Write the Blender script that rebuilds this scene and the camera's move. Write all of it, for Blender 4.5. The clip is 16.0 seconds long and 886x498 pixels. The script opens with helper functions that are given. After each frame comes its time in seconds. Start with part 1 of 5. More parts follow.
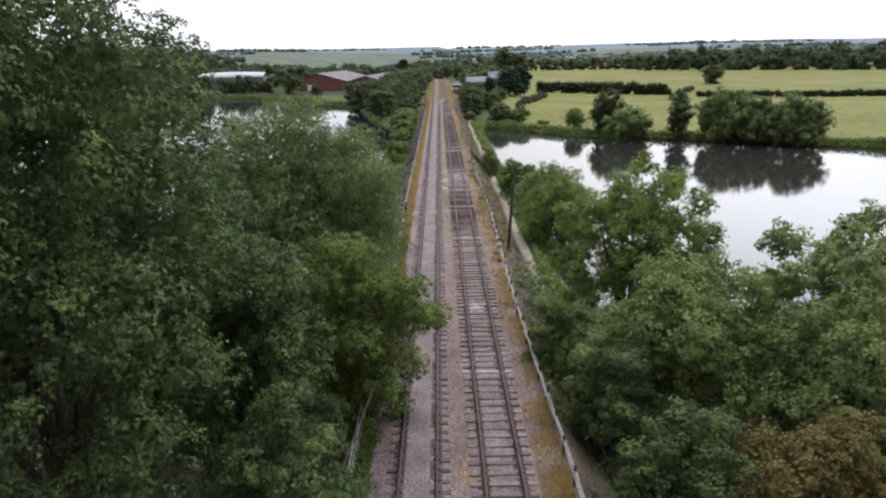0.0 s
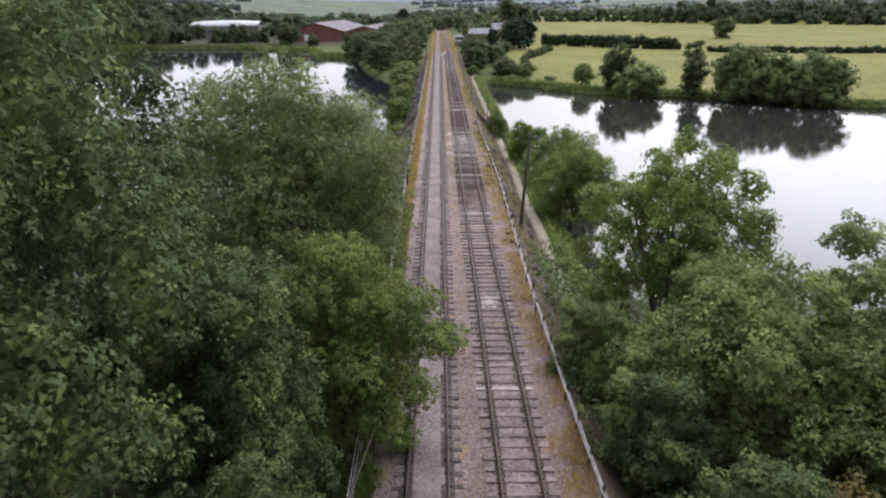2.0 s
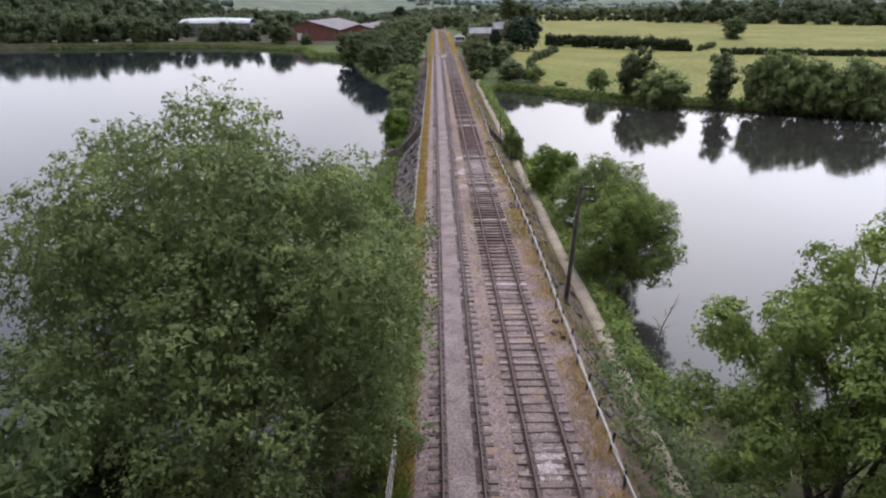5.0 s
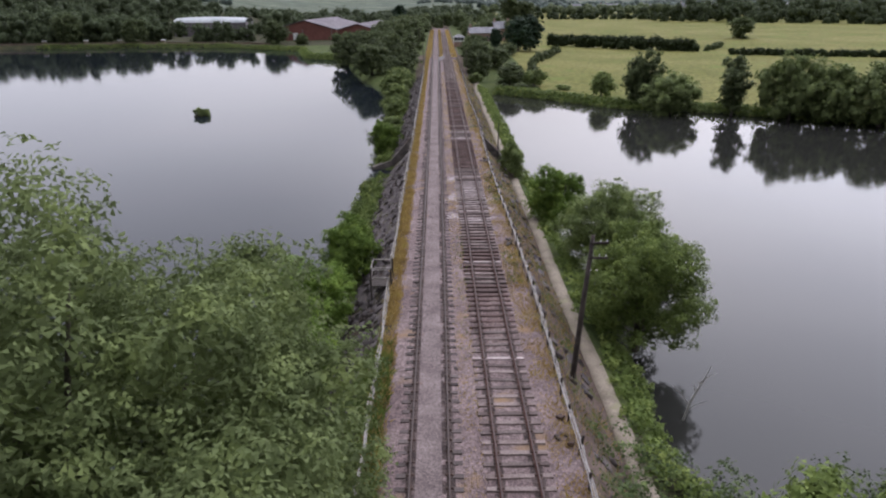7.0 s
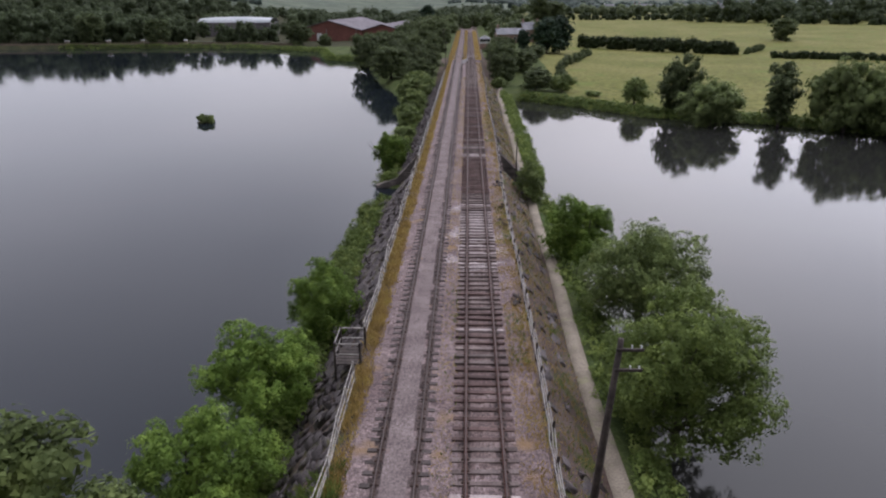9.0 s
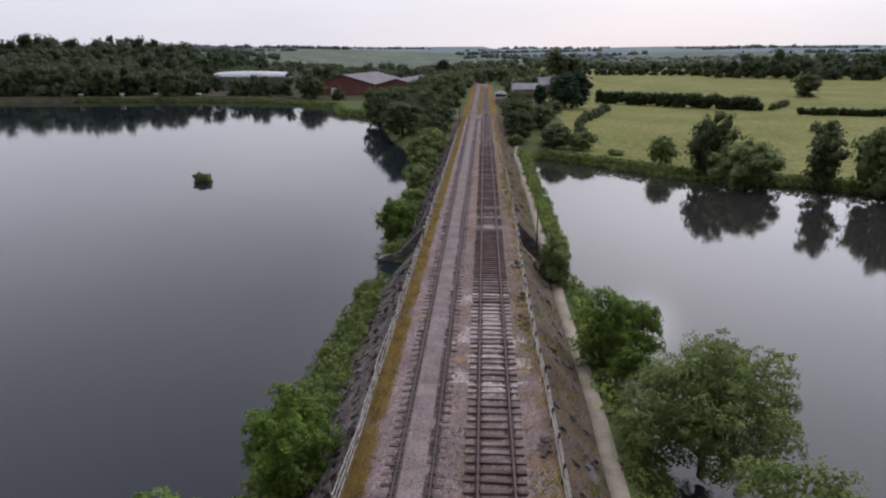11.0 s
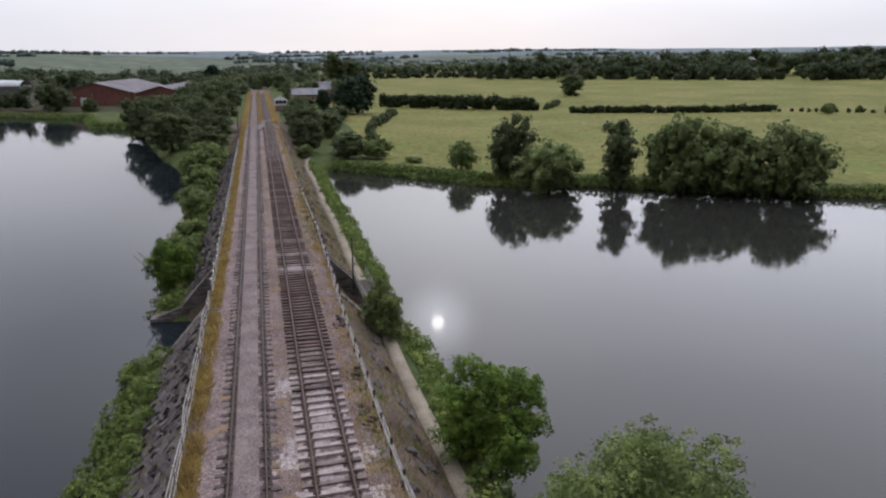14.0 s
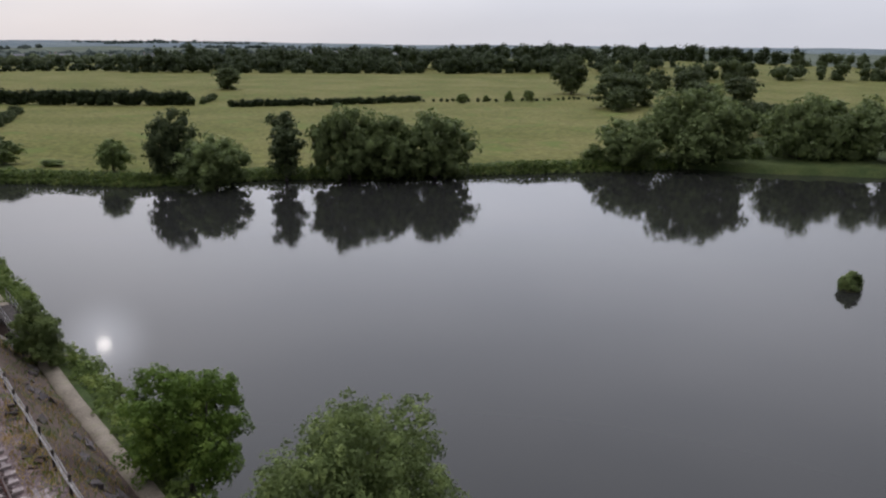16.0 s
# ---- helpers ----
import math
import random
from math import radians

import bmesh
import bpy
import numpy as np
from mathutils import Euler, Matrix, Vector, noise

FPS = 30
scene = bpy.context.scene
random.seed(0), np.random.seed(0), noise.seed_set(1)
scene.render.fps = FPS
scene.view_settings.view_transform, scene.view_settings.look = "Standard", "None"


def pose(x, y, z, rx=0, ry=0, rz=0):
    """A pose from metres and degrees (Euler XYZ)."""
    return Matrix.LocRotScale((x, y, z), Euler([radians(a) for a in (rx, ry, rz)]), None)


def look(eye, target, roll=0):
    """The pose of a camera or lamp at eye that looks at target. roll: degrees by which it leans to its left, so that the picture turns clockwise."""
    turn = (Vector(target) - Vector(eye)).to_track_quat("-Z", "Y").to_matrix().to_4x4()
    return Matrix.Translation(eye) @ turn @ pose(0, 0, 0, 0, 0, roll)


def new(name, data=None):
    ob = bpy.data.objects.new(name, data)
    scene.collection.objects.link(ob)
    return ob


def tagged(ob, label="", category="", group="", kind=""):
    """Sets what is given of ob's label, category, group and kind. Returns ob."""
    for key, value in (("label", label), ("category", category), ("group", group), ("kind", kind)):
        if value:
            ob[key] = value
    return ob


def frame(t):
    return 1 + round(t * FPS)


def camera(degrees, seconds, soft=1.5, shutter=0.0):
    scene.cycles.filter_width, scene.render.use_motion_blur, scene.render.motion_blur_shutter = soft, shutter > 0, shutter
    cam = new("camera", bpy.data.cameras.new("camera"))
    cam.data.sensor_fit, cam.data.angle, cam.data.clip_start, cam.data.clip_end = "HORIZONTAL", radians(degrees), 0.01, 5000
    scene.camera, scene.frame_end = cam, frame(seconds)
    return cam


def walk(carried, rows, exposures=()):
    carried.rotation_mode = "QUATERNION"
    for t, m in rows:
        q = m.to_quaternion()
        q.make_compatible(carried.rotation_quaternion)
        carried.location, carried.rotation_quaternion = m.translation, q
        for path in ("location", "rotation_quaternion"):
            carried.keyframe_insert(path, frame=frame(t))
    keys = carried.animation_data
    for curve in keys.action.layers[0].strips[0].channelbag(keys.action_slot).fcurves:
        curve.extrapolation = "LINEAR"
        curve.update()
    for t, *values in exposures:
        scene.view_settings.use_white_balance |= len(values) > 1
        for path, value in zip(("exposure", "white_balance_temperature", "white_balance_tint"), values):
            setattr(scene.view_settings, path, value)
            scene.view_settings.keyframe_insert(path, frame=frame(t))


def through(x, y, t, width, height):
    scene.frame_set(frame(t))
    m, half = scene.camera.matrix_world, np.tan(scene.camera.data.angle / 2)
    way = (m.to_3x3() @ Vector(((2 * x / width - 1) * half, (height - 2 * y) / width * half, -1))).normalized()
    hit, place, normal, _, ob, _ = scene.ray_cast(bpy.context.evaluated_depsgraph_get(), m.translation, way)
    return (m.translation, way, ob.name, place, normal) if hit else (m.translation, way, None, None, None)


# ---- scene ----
cam = camera(64.9, 16.0, soft=2.2)
PATH = [
    (0, (1.14, -1.182, 16.171), (1.142, 0.742, 15.626), -1.1),
    (0.5, (1.141, -0.277, 16.3), (1.144, 1.647, 15.753), -1.0),
    (1, (0.94, 1.261, 16.335), (0.946, 3.184, 15.787), -0.9),
    (1.5, (0.776, 3.12, 16.299), (0.783, 5.043, 15.747), -0.8),
    (2, (0.564, 4.964, 16.369), (0.569, 6.848, 15.698), -0.5),
    (2.5, (0.421, 7.158, 16.419), (0.427, 9.039, 15.74), -0.4),
    (3, (0.002, 9.233, 16.621), (0.012, 11.114, 15.939), -0.3),
    (3.5, (-0.212, 11.654, 16.636), (-0.194, 13.534, 15.955), -0.3),
    (4, (-0.379, 14.533, 16.541), (-0.362, 16.414, 15.863), -0.4),
    (4.5, (-0.687, 17.552, 16.512), (-0.668, 19.434, 15.836), -0.3),
    (5, (-0.943, 19.968, 16.679), (-0.924, 21.85, 16.001), -0.2),
    (7.5, (1.007, 31.381, 17.045), (1.016, 33.26, 16.362), -0.3),
    (8, (1.669, 33.928, 17.016), (1.652, 35.808, 16.333), -0.3),
    (8.5, (2.231, 36.577, 17.008), (2.189, 38.456, 16.324), -0.3),
    (9, (2.606, 39.392, 16.962), (2.539, 41.271, 16.279), -0.2),
    (9.5, (2.867, 42.243, 16.888), (2.758, 44.125, 16.219), -0.2),
    (10, (2.881, 45.01, 16.848), (2.77, 46.917, 16.255), -0.1),
    (12.5, (2.031, 58.176, 16.474), (1.943, 60.102, 15.943), -0.2),
    (13, (1.853, 60.875, 16.417), (1.886, 62.803, 15.887), -0.3),
    (13.5, (1.627, 62.41, 16.402), (1.806, 64.329, 15.869), -0.4),
    (14, (1.554, 62.982, 16.35), (2.036, 64.848, 15.813), -0.4),
    (14.5, (1.403, 63.093, 16.301), (2.26, 64.817, 15.759), -0.2),
    (15, (1.245, 63.035, 16.24), (2.346, 64.612, 15.693), 0.1),
    (15.5, (1.27, 63.037, 16.11), (2.452, 64.554, 15.561), 0.4),
    (16, (1.257, 63.035, 16.044), (2.537, 64.47, 15.493), 0.6),
]
walk(cam, [(t, look(eye, target, roll)) for t, eye, target, roll in PATH],
     [(0, 0.63, 6500, 13), (1.5, 0.66, 6500, 14), (2, 0.78, 6500, 15), (3, 0.95, 6500, 16), (3.5, 0.9, 6500, 16), (5, 0.66, 6450, 17),
     (7.5, 0.25, 6400, 19), (10, 0.02, 6400, 19), (12.5, -0.1, 6450, 15), (14.5, 0.05, 6450, 15), (15, 0.05, 6450, 15), (16, -0.28, 6450, 15)])

SUN_EL, SUN_AZ = radians(21.6), radians(14.0)   # azimuth from +y towards +x
world = bpy.data.worlds.new("sky")
scene.world = world
world.use_nodes = True
nt = world.node_tree
nt.nodes.clear()
w_out = nt.nodes.new("ShaderNodeOutputWorld")
w_bg = nt.nodes.new("ShaderNodeBackground")
w_bg.inputs["Strength"].default_value = 0.1
sky = nt.nodes.new("ShaderNodeTexSky")
sky.sky_type = "NISHITA"
sky.sun_disc = False
sky.sun_elevation, sky.sun_rotation = SUN_EL, SUN_AZ
sky.air_density, sky.dust_density = 1.0, 1.5
w_tc = nt.nodes.new("ShaderNodeTexCoord")
w_map = nt.nodes.new("ShaderNodeMapping")
w_map.inputs["Scale"].default_value = (1.2, 1.2, 4.0)
nt.links.new(w_tc.outputs["Generated"], w_map.inputs["Vector"])
w_noise = nt.nodes.new("ShaderNodeTexNoise")
w_noise.inputs["Scale"].default_value = 1.6
w_noise.inputs["Detail"].default_value = 5
nt.links.new(w_map.outputs["Vector"], w_noise.inputs["Vector"])
w_ramp = nt.nodes.new("ShaderNodeValToRGB")
w_ramp.color_ramp.elements[0].position, w_ramp.color_ramp.elements[1].position = 0.3, 0.75
w_ramp.color_ramp.elements[0].color = (0.81, 0.857, 0.94, 1)
w_ramp.color_ramp.elements[1].color = (0.965, 1.0, 1.07, 1)
nt.links.new(w_noise.outputs["Fac"], w_ramp.inputs["Fac"])
w_gain = nt.nodes.new("ShaderNodeVectorMath")
w_gain.operation = "SCALE"
w_sep = nt.nodes.new("ShaderNodeSeparateXYZ")
nt.links.new(w_tc.outputs["Generated"], w_sep.inputs["Vector"])
w_alt = nt.nodes.new("ShaderNodeMapRange")   # an overcast sky is brighter overhead
w_alt.inputs["From Min"].default_value, w_alt.inputs["From Max"].default_value = 0.02, 0.2
w_alt.inputs["To Min"].default_value, w_alt.inputs["To Max"].default_value = 8.6, 10.4
nt.links.new(w_sep.outputs["Z"], w_alt.inputs["Value"])
# the cloud is thinnest, and brightest, above and beside the hidden sun; haze dulls it at the horizon
GLOW_AZ, GLOW_EL = radians(40.0), radians(38.0)
w_dot = nt.nodes.new("ShaderNodeVectorMath")
w_dot.operation = "DOT_PRODUCT"
w_dot.inputs[1].default_value = (math.sin(GLOW_AZ) * math.cos(GLOW_EL), math.cos(GLOW_AZ) * math.cos(GLOW_EL), math.sin(GLOW_EL))
nt.links.new(w_tc.outputs["Generated"], w_dot.inputs[0])
w_glow = nt.nodes.new("ShaderNodeMapRange")
w_glow.interpolation_type = "SMOOTHSTEP"
w_glow.inputs["From Min"].default_value, w_glow.inputs["From Max"].default_value = 0.6, 1.0
w_glow.inputs["To Min"].default_value, w_glow.inputs["To Max"].default_value = 0.0, 15.0
nt.links.new(w_dot.outputs["Value"], w_glow.inputs["Value"])
w_haze = nt.nodes.new("ShaderNodeMapRange")
w_haze.interpolation_type = "SMOOTHSTEP"
w_haze.inputs["From Min"].default_value, w_haze.inputs["From Max"].default_value = 0.03, 0.24
nt.links.new(w_sep.outputs["Z"], w_haze.inputs["Value"])
w_sun = nt.nodes.new("ShaderNodeVectorMath")   # the veiled disc's own halo in the cloud
w_sun.operation = "DOT_PRODUCT"
w_sun.inputs[1].default_value = (math.sin(SUN_AZ) * math.cos(SUN_EL), math.cos(SUN_AZ) * math.cos(SUN_EL), math.sin(SUN_EL))
nt.links.new(w_tc.outputs["Generated"], w_sun.inputs[0])
w_halo = nt.nodes.new("ShaderNodeMapRange")
w_halo.inputs["From Min"].default_value, w_halo.inputs["From Max"].default_value = math.cos(radians(4.0)), 1.0
nt.links.new(w_sun.outputs["Value"], w_halo.inputs["Value"])
w_pow = nt.nodes.new("ShaderNodeMath")
w_pow.operation = "POWER"
w_pow.inputs[1].default_value = 2.5
nt.links.new(w_halo.outputs["Result"], w_pow.inputs[0])
w_veil = nt.nodes.new("ShaderNodeMath")
w_veil.operation = "MULTIPLY_ADD"
w_veil.inputs[1].default_value = 20.0
nt.links.new(w_pow.outputs["Value"], w_veil.inputs[0])
nt.links.new(w_alt.outputs["Result"], w_veil.inputs[2])
w_add = nt.nodes.new("ShaderNodeMath")
w_add.operation = "MULTIPLY_ADD"
nt.links.new(w_glow.outputs["Result"], w_add.inputs[0])
nt.links.new(w_haze.outputs["Result"], w_add.inputs[1])
nt.links.new(w_veil.outputs["Value"], w_add.inputs[2])
w_back = nt.nodes.new("ShaderNodeMapRange")   # away from the sun the cloud is duller
w_back.interpolation_type = "SMOOTHSTEP"
w_back.inputs["From Min"].default_value, w_back.inputs["From Max"].default_value = -0.75, 0.0
w_back.inputs["To Min"].default_value, w_back.inputs["To Max"].default_value = 0.25, 1.0
nt.links.new(w_sep.outputs["Y"], w_back.inputs["Value"])
w_zen = nt.nodes.new("ShaderNodeMapRange")   # and brightest at the zenith
w_zen.interpolation_type = "SMOOTHSTEP"
w_zen.inputs["From Min"].default_value, w_zen.inputs["From Max"].default_value = 0.62, 1.0
w_zen.inputs["To Min"].default_value, w_zen.inputs["To Max"].default_value = 1.0, 1.65
nt.links.new(w_sep.outputs["Z"], w_zen.inputs["Value"])
w_m1 = nt.nodes.new("ShaderNodeMath")
w_m2 = nt.nodes.new("ShaderNodeMath")
w_m1.operation = w_m2.operation = "MULTIPLY"
nt.links.new(w_add.outputs["Value"], w_m1.inputs[0])
nt.links.new(w_back.outputs["Result"], w_m1.inputs[1])
nt.links.new(w_m1.outputs["Value"], w_m2.inputs[0])
nt.links.new(w_zen.outputs["Result"], w_m2.inputs[1])
nt.links.new(w_m2.outputs["Value"], w_gain.inputs["Scale"])
nt.links.new(w_ramp.outputs["Color"], w_gain.inputs[0])
w_mix = nt.nodes.new("ShaderNodeMixRGB")
w_mix.inputs["Fac"].default_value = 0.94
nt.links.new(sky.outputs["Color"], w_mix.inputs["Color1"])
nt.links.new(w_gain.outputs["Vector"], w_mix.inputs["Color2"])
nt.links.new(w_mix.outputs["Color"], w_bg.inputs["Color"])
nt.links.new(w_bg.outputs["Background"], w_out.inputs["Surface"])

sun_data = bpy.data.lights.new("sun", "SUN")
sun_data.energy, sun_data.angle, sun_data.color = 0.0016, radians(1.0), (1.0, 0.94, 0.85)
sun = new("sun", sun_data)
sun.matrix_world = look((300 * math.sin(SUN_AZ), 300 * math.cos(SUN_AZ), 130),
                        (300 * math.sin(SUN_AZ) - math.sin(SUN_AZ) * math.cos(SUN_EL), 300 * math.cos(SUN_AZ) - math.cos(SUN_AZ) * math.cos(SUN_EL), 130 - math.sin(SUN_EL)))



# ---- materials ----
def surface(name, c1, c2, large=0.5, fine=14.0, rough=0.8, bump=0.3, metal=0.0, spec=0.3, rnd=0.0, speck=None, cells=0.0, dist=0.02):
    """A weathered surface: two colours at a large scale, grain at a fine one, relief; rnd: spread between alike objects."""
    m = bpy.data.materials.new(name)
    m.use_nodes = True
    t = m.node_tree
    b = t.nodes["Principled BSDF"]
    b.inputs["Roughness"].default_value = rough
    b.inputs["Metallic"].default_value = metal
    b.inputs["Specular IOR Level"].default_value = spec
    geo = t.nodes.new("ShaderNodeNewGeometry")
    n1 = t.nodes.new("ShaderNodeTexNoise")
    n1.inputs["Scale"].default_value, n1.inputs["Detail"].default_value = large, 5
    n2 = t.nodes.new("ShaderNodeTexNoise")
    n2.inputs["Scale"].default_value, n2.inputs["Detail"].default_value = fine, 4
    for n in (n1, n2):
        t.links.new(geo.outputs["Position"], n.inputs["Vector"])
    r = t.nodes.new("ShaderNodeValToRGB")
    r.color_ramp.elements[0].position, r.color_ramp.elements[1].position = 0.35, 0.65
    r.color_ramp.elements[0].color, r.color_ramp.elements[1].color = (*c1, 1), (*c2, 1)
    t.links.new(n1.outputs["Fac"], r.inputs["Fac"])
    fr = t.nodes.new("ShaderNodeMapRange")
    fr.inputs["From Min"].default_value, fr.inputs["From Max"].default_value = 0.3, 0.7
    fr.inputs["To Min"].default_value, fr.inputs["To Max"].default_value = 0.65, 1.35
    t.links.new(n2.outputs["Fac"], fr.inputs["Value"])
    sc = t.nodes.new("ShaderNodeVectorMath")
    sc.operation = "SCALE"
    t.links.new(r.outputs["Color"], sc.inputs[0])
    t.links.new(fr.outputs["Result"], sc.inputs["Scale"])
    col = sc.outputs["Vector"]
    if rnd:
        oi = t.nodes.new("ShaderNodeObjectInfo")
        mr = t.nodes.new("ShaderNodeMapRange")
        mr.inputs["To Min"].default_value, mr.inputs["To Max"].default_value = 1 - rnd, 1 + rnd
        t.links.new(oi.outputs["Random"], mr.inputs["Value"])
        s2 = t.nodes.new("ShaderNodeVectorMath")
        s2.operation = "SCALE"
        t.links.new(col, s2.inputs[0])
        t.links.new(mr.outputs["Result"], s2.inputs["Scale"])
        col = s2.outputs["Vector"]
    height = n2.outputs["Fac"]
    if cells:
        v = t.nodes.new("ShaderNodeTexVoronoi")
        v.inputs["Scale"].default_value = cells
        t.links.new(geo.outputs["Position"], v.inputs["Vector"])
        vr = t.nodes.new("ShaderNodeMapRange")
        vr.inputs["To Min"].default_value, vr.inputs["To Max"].default_value = 0.6, 1.4
        sep = t.nodes.new("ShaderNodeSeparateColor")
        t.links.new(v.outputs["Color"], sep.inputs["Color"])
        t.links.new(sep.outputs["Red"], vr.inputs["Value"])
        s3 = t.nodes.new("ShaderNodeVectorMath")
        s3.operation = "SCALE"
        t.links.new(col, s3.inputs[0])
        t.links.new(vr.outputs["Result"], s3.inputs["Scale"])
        col = s3.outputs["Vector"]
        height = v.outputs["Distance"]
    if speck:
        c3, amount, scale = speck
        n3 = t.nodes.new("ShaderNodeTexNoise")
        n3.inputs["Scale"].default_value, n3.inputs["Detail"].default_value = scale, 6
        t.links.new(geo.outputs["Position"], n3.inputs["Vector"])
        mr = t.nodes.new("ShaderNodeMapRange")
        mr.inputs["From Min"].default_value, mr.inputs["From Max"].default_value = 0.62 - 0.2 * amount, 0.74 - 0.2 * amount
        t.links.new(n3.outputs["Fac"], mr.inputs["Value"])
        mx = t.nodes.new("ShaderNodeMixRGB")
        mx.inputs["Color2"].default_value = (*c3, 1)
        t.links.new(mr.outputs["Result"], mx.inputs["Fac"])
        t.links.new(col, mx.inputs["Color1"])
        col = mx.outputs["Color"]
    t.links.new(col, b.inputs["Base Color"])
    if bump:
        bp = t.nodes.new("ShaderNodeBump")
        bp.inputs["Strength"].default_value, bp.inputs["Distance"].default_value = bump, dist
        t.links.new(height, bp.inputs["Height"])
        t.links.new(bp.outputs["Normal"], b.inputs["Normal"])
    return m


def foliage(name, c1, c2, tip=None, through=0.32):
    """Leaves: every leaf has its own shade between c1 and c2, and patches of the crown differ."""
    m = bpy.data.materials.new(name)
    m.use_nodes = True
    t = m.node_tree
    b = t.nodes["Principled BSDF"]
    b.inputs["Roughness"].default_value = 0.65
    b.inputs["Specular IOR Level"].default_value = 0.12
    geo = t.nodes.new("ShaderNodeNewGeometry")
    mix = t.nodes.new("ShaderNodeMixRGB")
    mix.inputs["Color1"].default_value, mix.inputs["Color2"].default_value = (*c1, 1), (*c2, 1)
    soft_mix = t.nodes.new("ShaderNodeMapRange")
    soft_mix.inputs["To Min"].default_value, soft_mix.inputs["To Max"].default_value = 0.33, 0.67
    t.links.new(geo.outputs["Random Per Island"], soft_mix.inputs["Value"])
    t.links.new(soft_mix.outputs["Result"], mix.inputs["Fac"])
    n = t.nodes.new("ShaderNodeTexNoise")
    n.inputs["Scale"].default_value, n.inputs["Detail"].default_value = 0.9, 5
    t.links.new(geo.outputs["Position"], n.inputs["Vector"])
    col = mix.outputs["Color"]
    if tip:
        mr = t.nodes.new("ShaderNodeMapRange")
        mr.inputs["From Min"].default_value, mr.inputs["From Max"].default_value = 0.5, 0.68
        mr.inputs["To Max"].default_value = 0.75
        t.links.new(n.outputs["Fac"], mr.inputs["Value"])
        mx = t.nodes.new("ShaderNodeMixRGB")
        mx.inputs["Color2"].default_value = (*tip, 1)
        t.links.new(mr.outputs["Result"], mx.inputs["Fac"])
        t.links.new(col, mx.inputs["Color1"])
        col = mx.outputs["Color"]
    sc = t.nodes.new("ShaderNodeVectorMath")
    sc.operation = "SCALE"
    mr2 = t.nodes.new("ShaderNodeMapRange")
    mr2.inputs["From Min"].default_value, mr2.inputs["From Max"].default_value = 0.3, 0.7
    mr2.inputs["To Min"].default_value, mr2.inputs["To Max"].default_value = 0.62, 1.38
    t.links.new(n.outputs["Fac"], mr2.inputs["Value"])
    oi = t.nodes.new("ShaderNodeObjectInfo")
    mr3 = t.nodes.new("ShaderNodeMapRange")
    mr3.inputs["To Min"].default_value, mr3.inputs["To Max"].default_value = 0.85, 1.15
    t.links.new(oi.outputs["Random"], mr3.inputs["Value"])
    mu = t.nodes.new("ShaderNodeMath")
    mu.operation = "MULTIPLY"
    t.links.new(mr2.outputs["Result"], mu.inputs[0])
    t.links.new(mr3.outputs["Result"], mu.inputs[1])
    t.links.new(col, sc.inputs[0])
    t.links.new(mu.outputs["Value"], sc.inputs["Scale"])
    t.links.new(sc.outputs["Vector"], b.inputs["Base Color"])
    tr = t.nodes.new("ShaderNodeBsdfTranslucent")
    t.links.new(sc.outputs["Vector"], tr.inputs["Color"])
    ms = t.nodes.new("ShaderNodeMixShader")
    ms.inputs["Fac"].default_value = through
    t.links.new(b.outputs["BSDF"], ms.inputs[1])
    t.links.new(tr.outputs["BSDF"], ms.inputs[2])
    t.links.new(ms.outputs["Shader"], t.nodes["Material Output"].inputs["Surface"])
    return m


M = {}
M["leaf_dark"] = foliage("leaf_dark", (0.050, 0.076, 0.031), (0.104, 0.140, 0.055), (0.143, 0.181, 0.055), 0.25)
M["leaf_mid"] = foliage("leaf_mid", (0.103, 0.144, 0.049), (0.186, 0.233, 0.082), (0.212, 0.251, 0.085))
M["leaf_willow"] = foliage("leaf_willow", (0.120, 0.162, 0.059), (0.200, 0.243, 0.101), (0.197, 0.239, 0.083))
M["leaf_bright"] = foliage("leaf_bright", (0.092, 0.158, 0.028), (0.165, 0.245, 0.050), (0.185, 0.250, 0.052))
M["leaf_brown"] = foliage("leaf_brown", (0.110, 0.098, 0.034), (0.190, 0.140, 0.050), (0.130, 0.130, 0.042))
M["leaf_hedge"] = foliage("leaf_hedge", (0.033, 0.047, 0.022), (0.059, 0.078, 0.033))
M["leaf_conifer"] = foliage("leaf_conifer", (0.017, 0.034, 0.019), (0.034, 0.058, 0.031), through=0.1)
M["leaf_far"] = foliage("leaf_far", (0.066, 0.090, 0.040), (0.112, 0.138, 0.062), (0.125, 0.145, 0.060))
# blue-grey leaf colour with the haze of distance painted in
M["leaf_hazed"] = foliage("leaf_hazed", (0.070, 0.094, 0.082), (0.092, 0.115, 0.098), through=0.1)
M["straw"] = foliage("straw", (0.33, 0.225, 0.070), (0.56, 0.41, 0.17), (0.30, 0.25, 0.075))
M["weed"] = foliage("weed", (0.094, 0.144, 0.035), (0.163, 0.219, 0.056), (0.200, 0.213, 0.062))
M["reed"] = foliage("reed", (0.098, 0.146, 0.037), (0.174, 0.228, 0.063), (0.198, 0.228, 0.066))
M["leaf_sallow"] = foliage("leaf_sallow", (0.109, 0.159, 0.041), (0.184, 0.237, 0.070), (0.194, 0.239, 0.061))
M["leaf_wood"] = foliage("leaf_wood", (0.048, 0.066, 0.035), (0.082, 0.104, 0.051), (0.088, 0.111, 0.051))
M["bark"] = surface("bark", (0.06, 0.05, 0.04), (0.12, 0.10, 0.085), 2, 20, 0.9, 0.6)
M["bark_pale"] = surface("bark_pale", (0.28, 0.27, 0.25), (0.40, 0.38, 0.35), 2, 20, 0.9, 0.4)
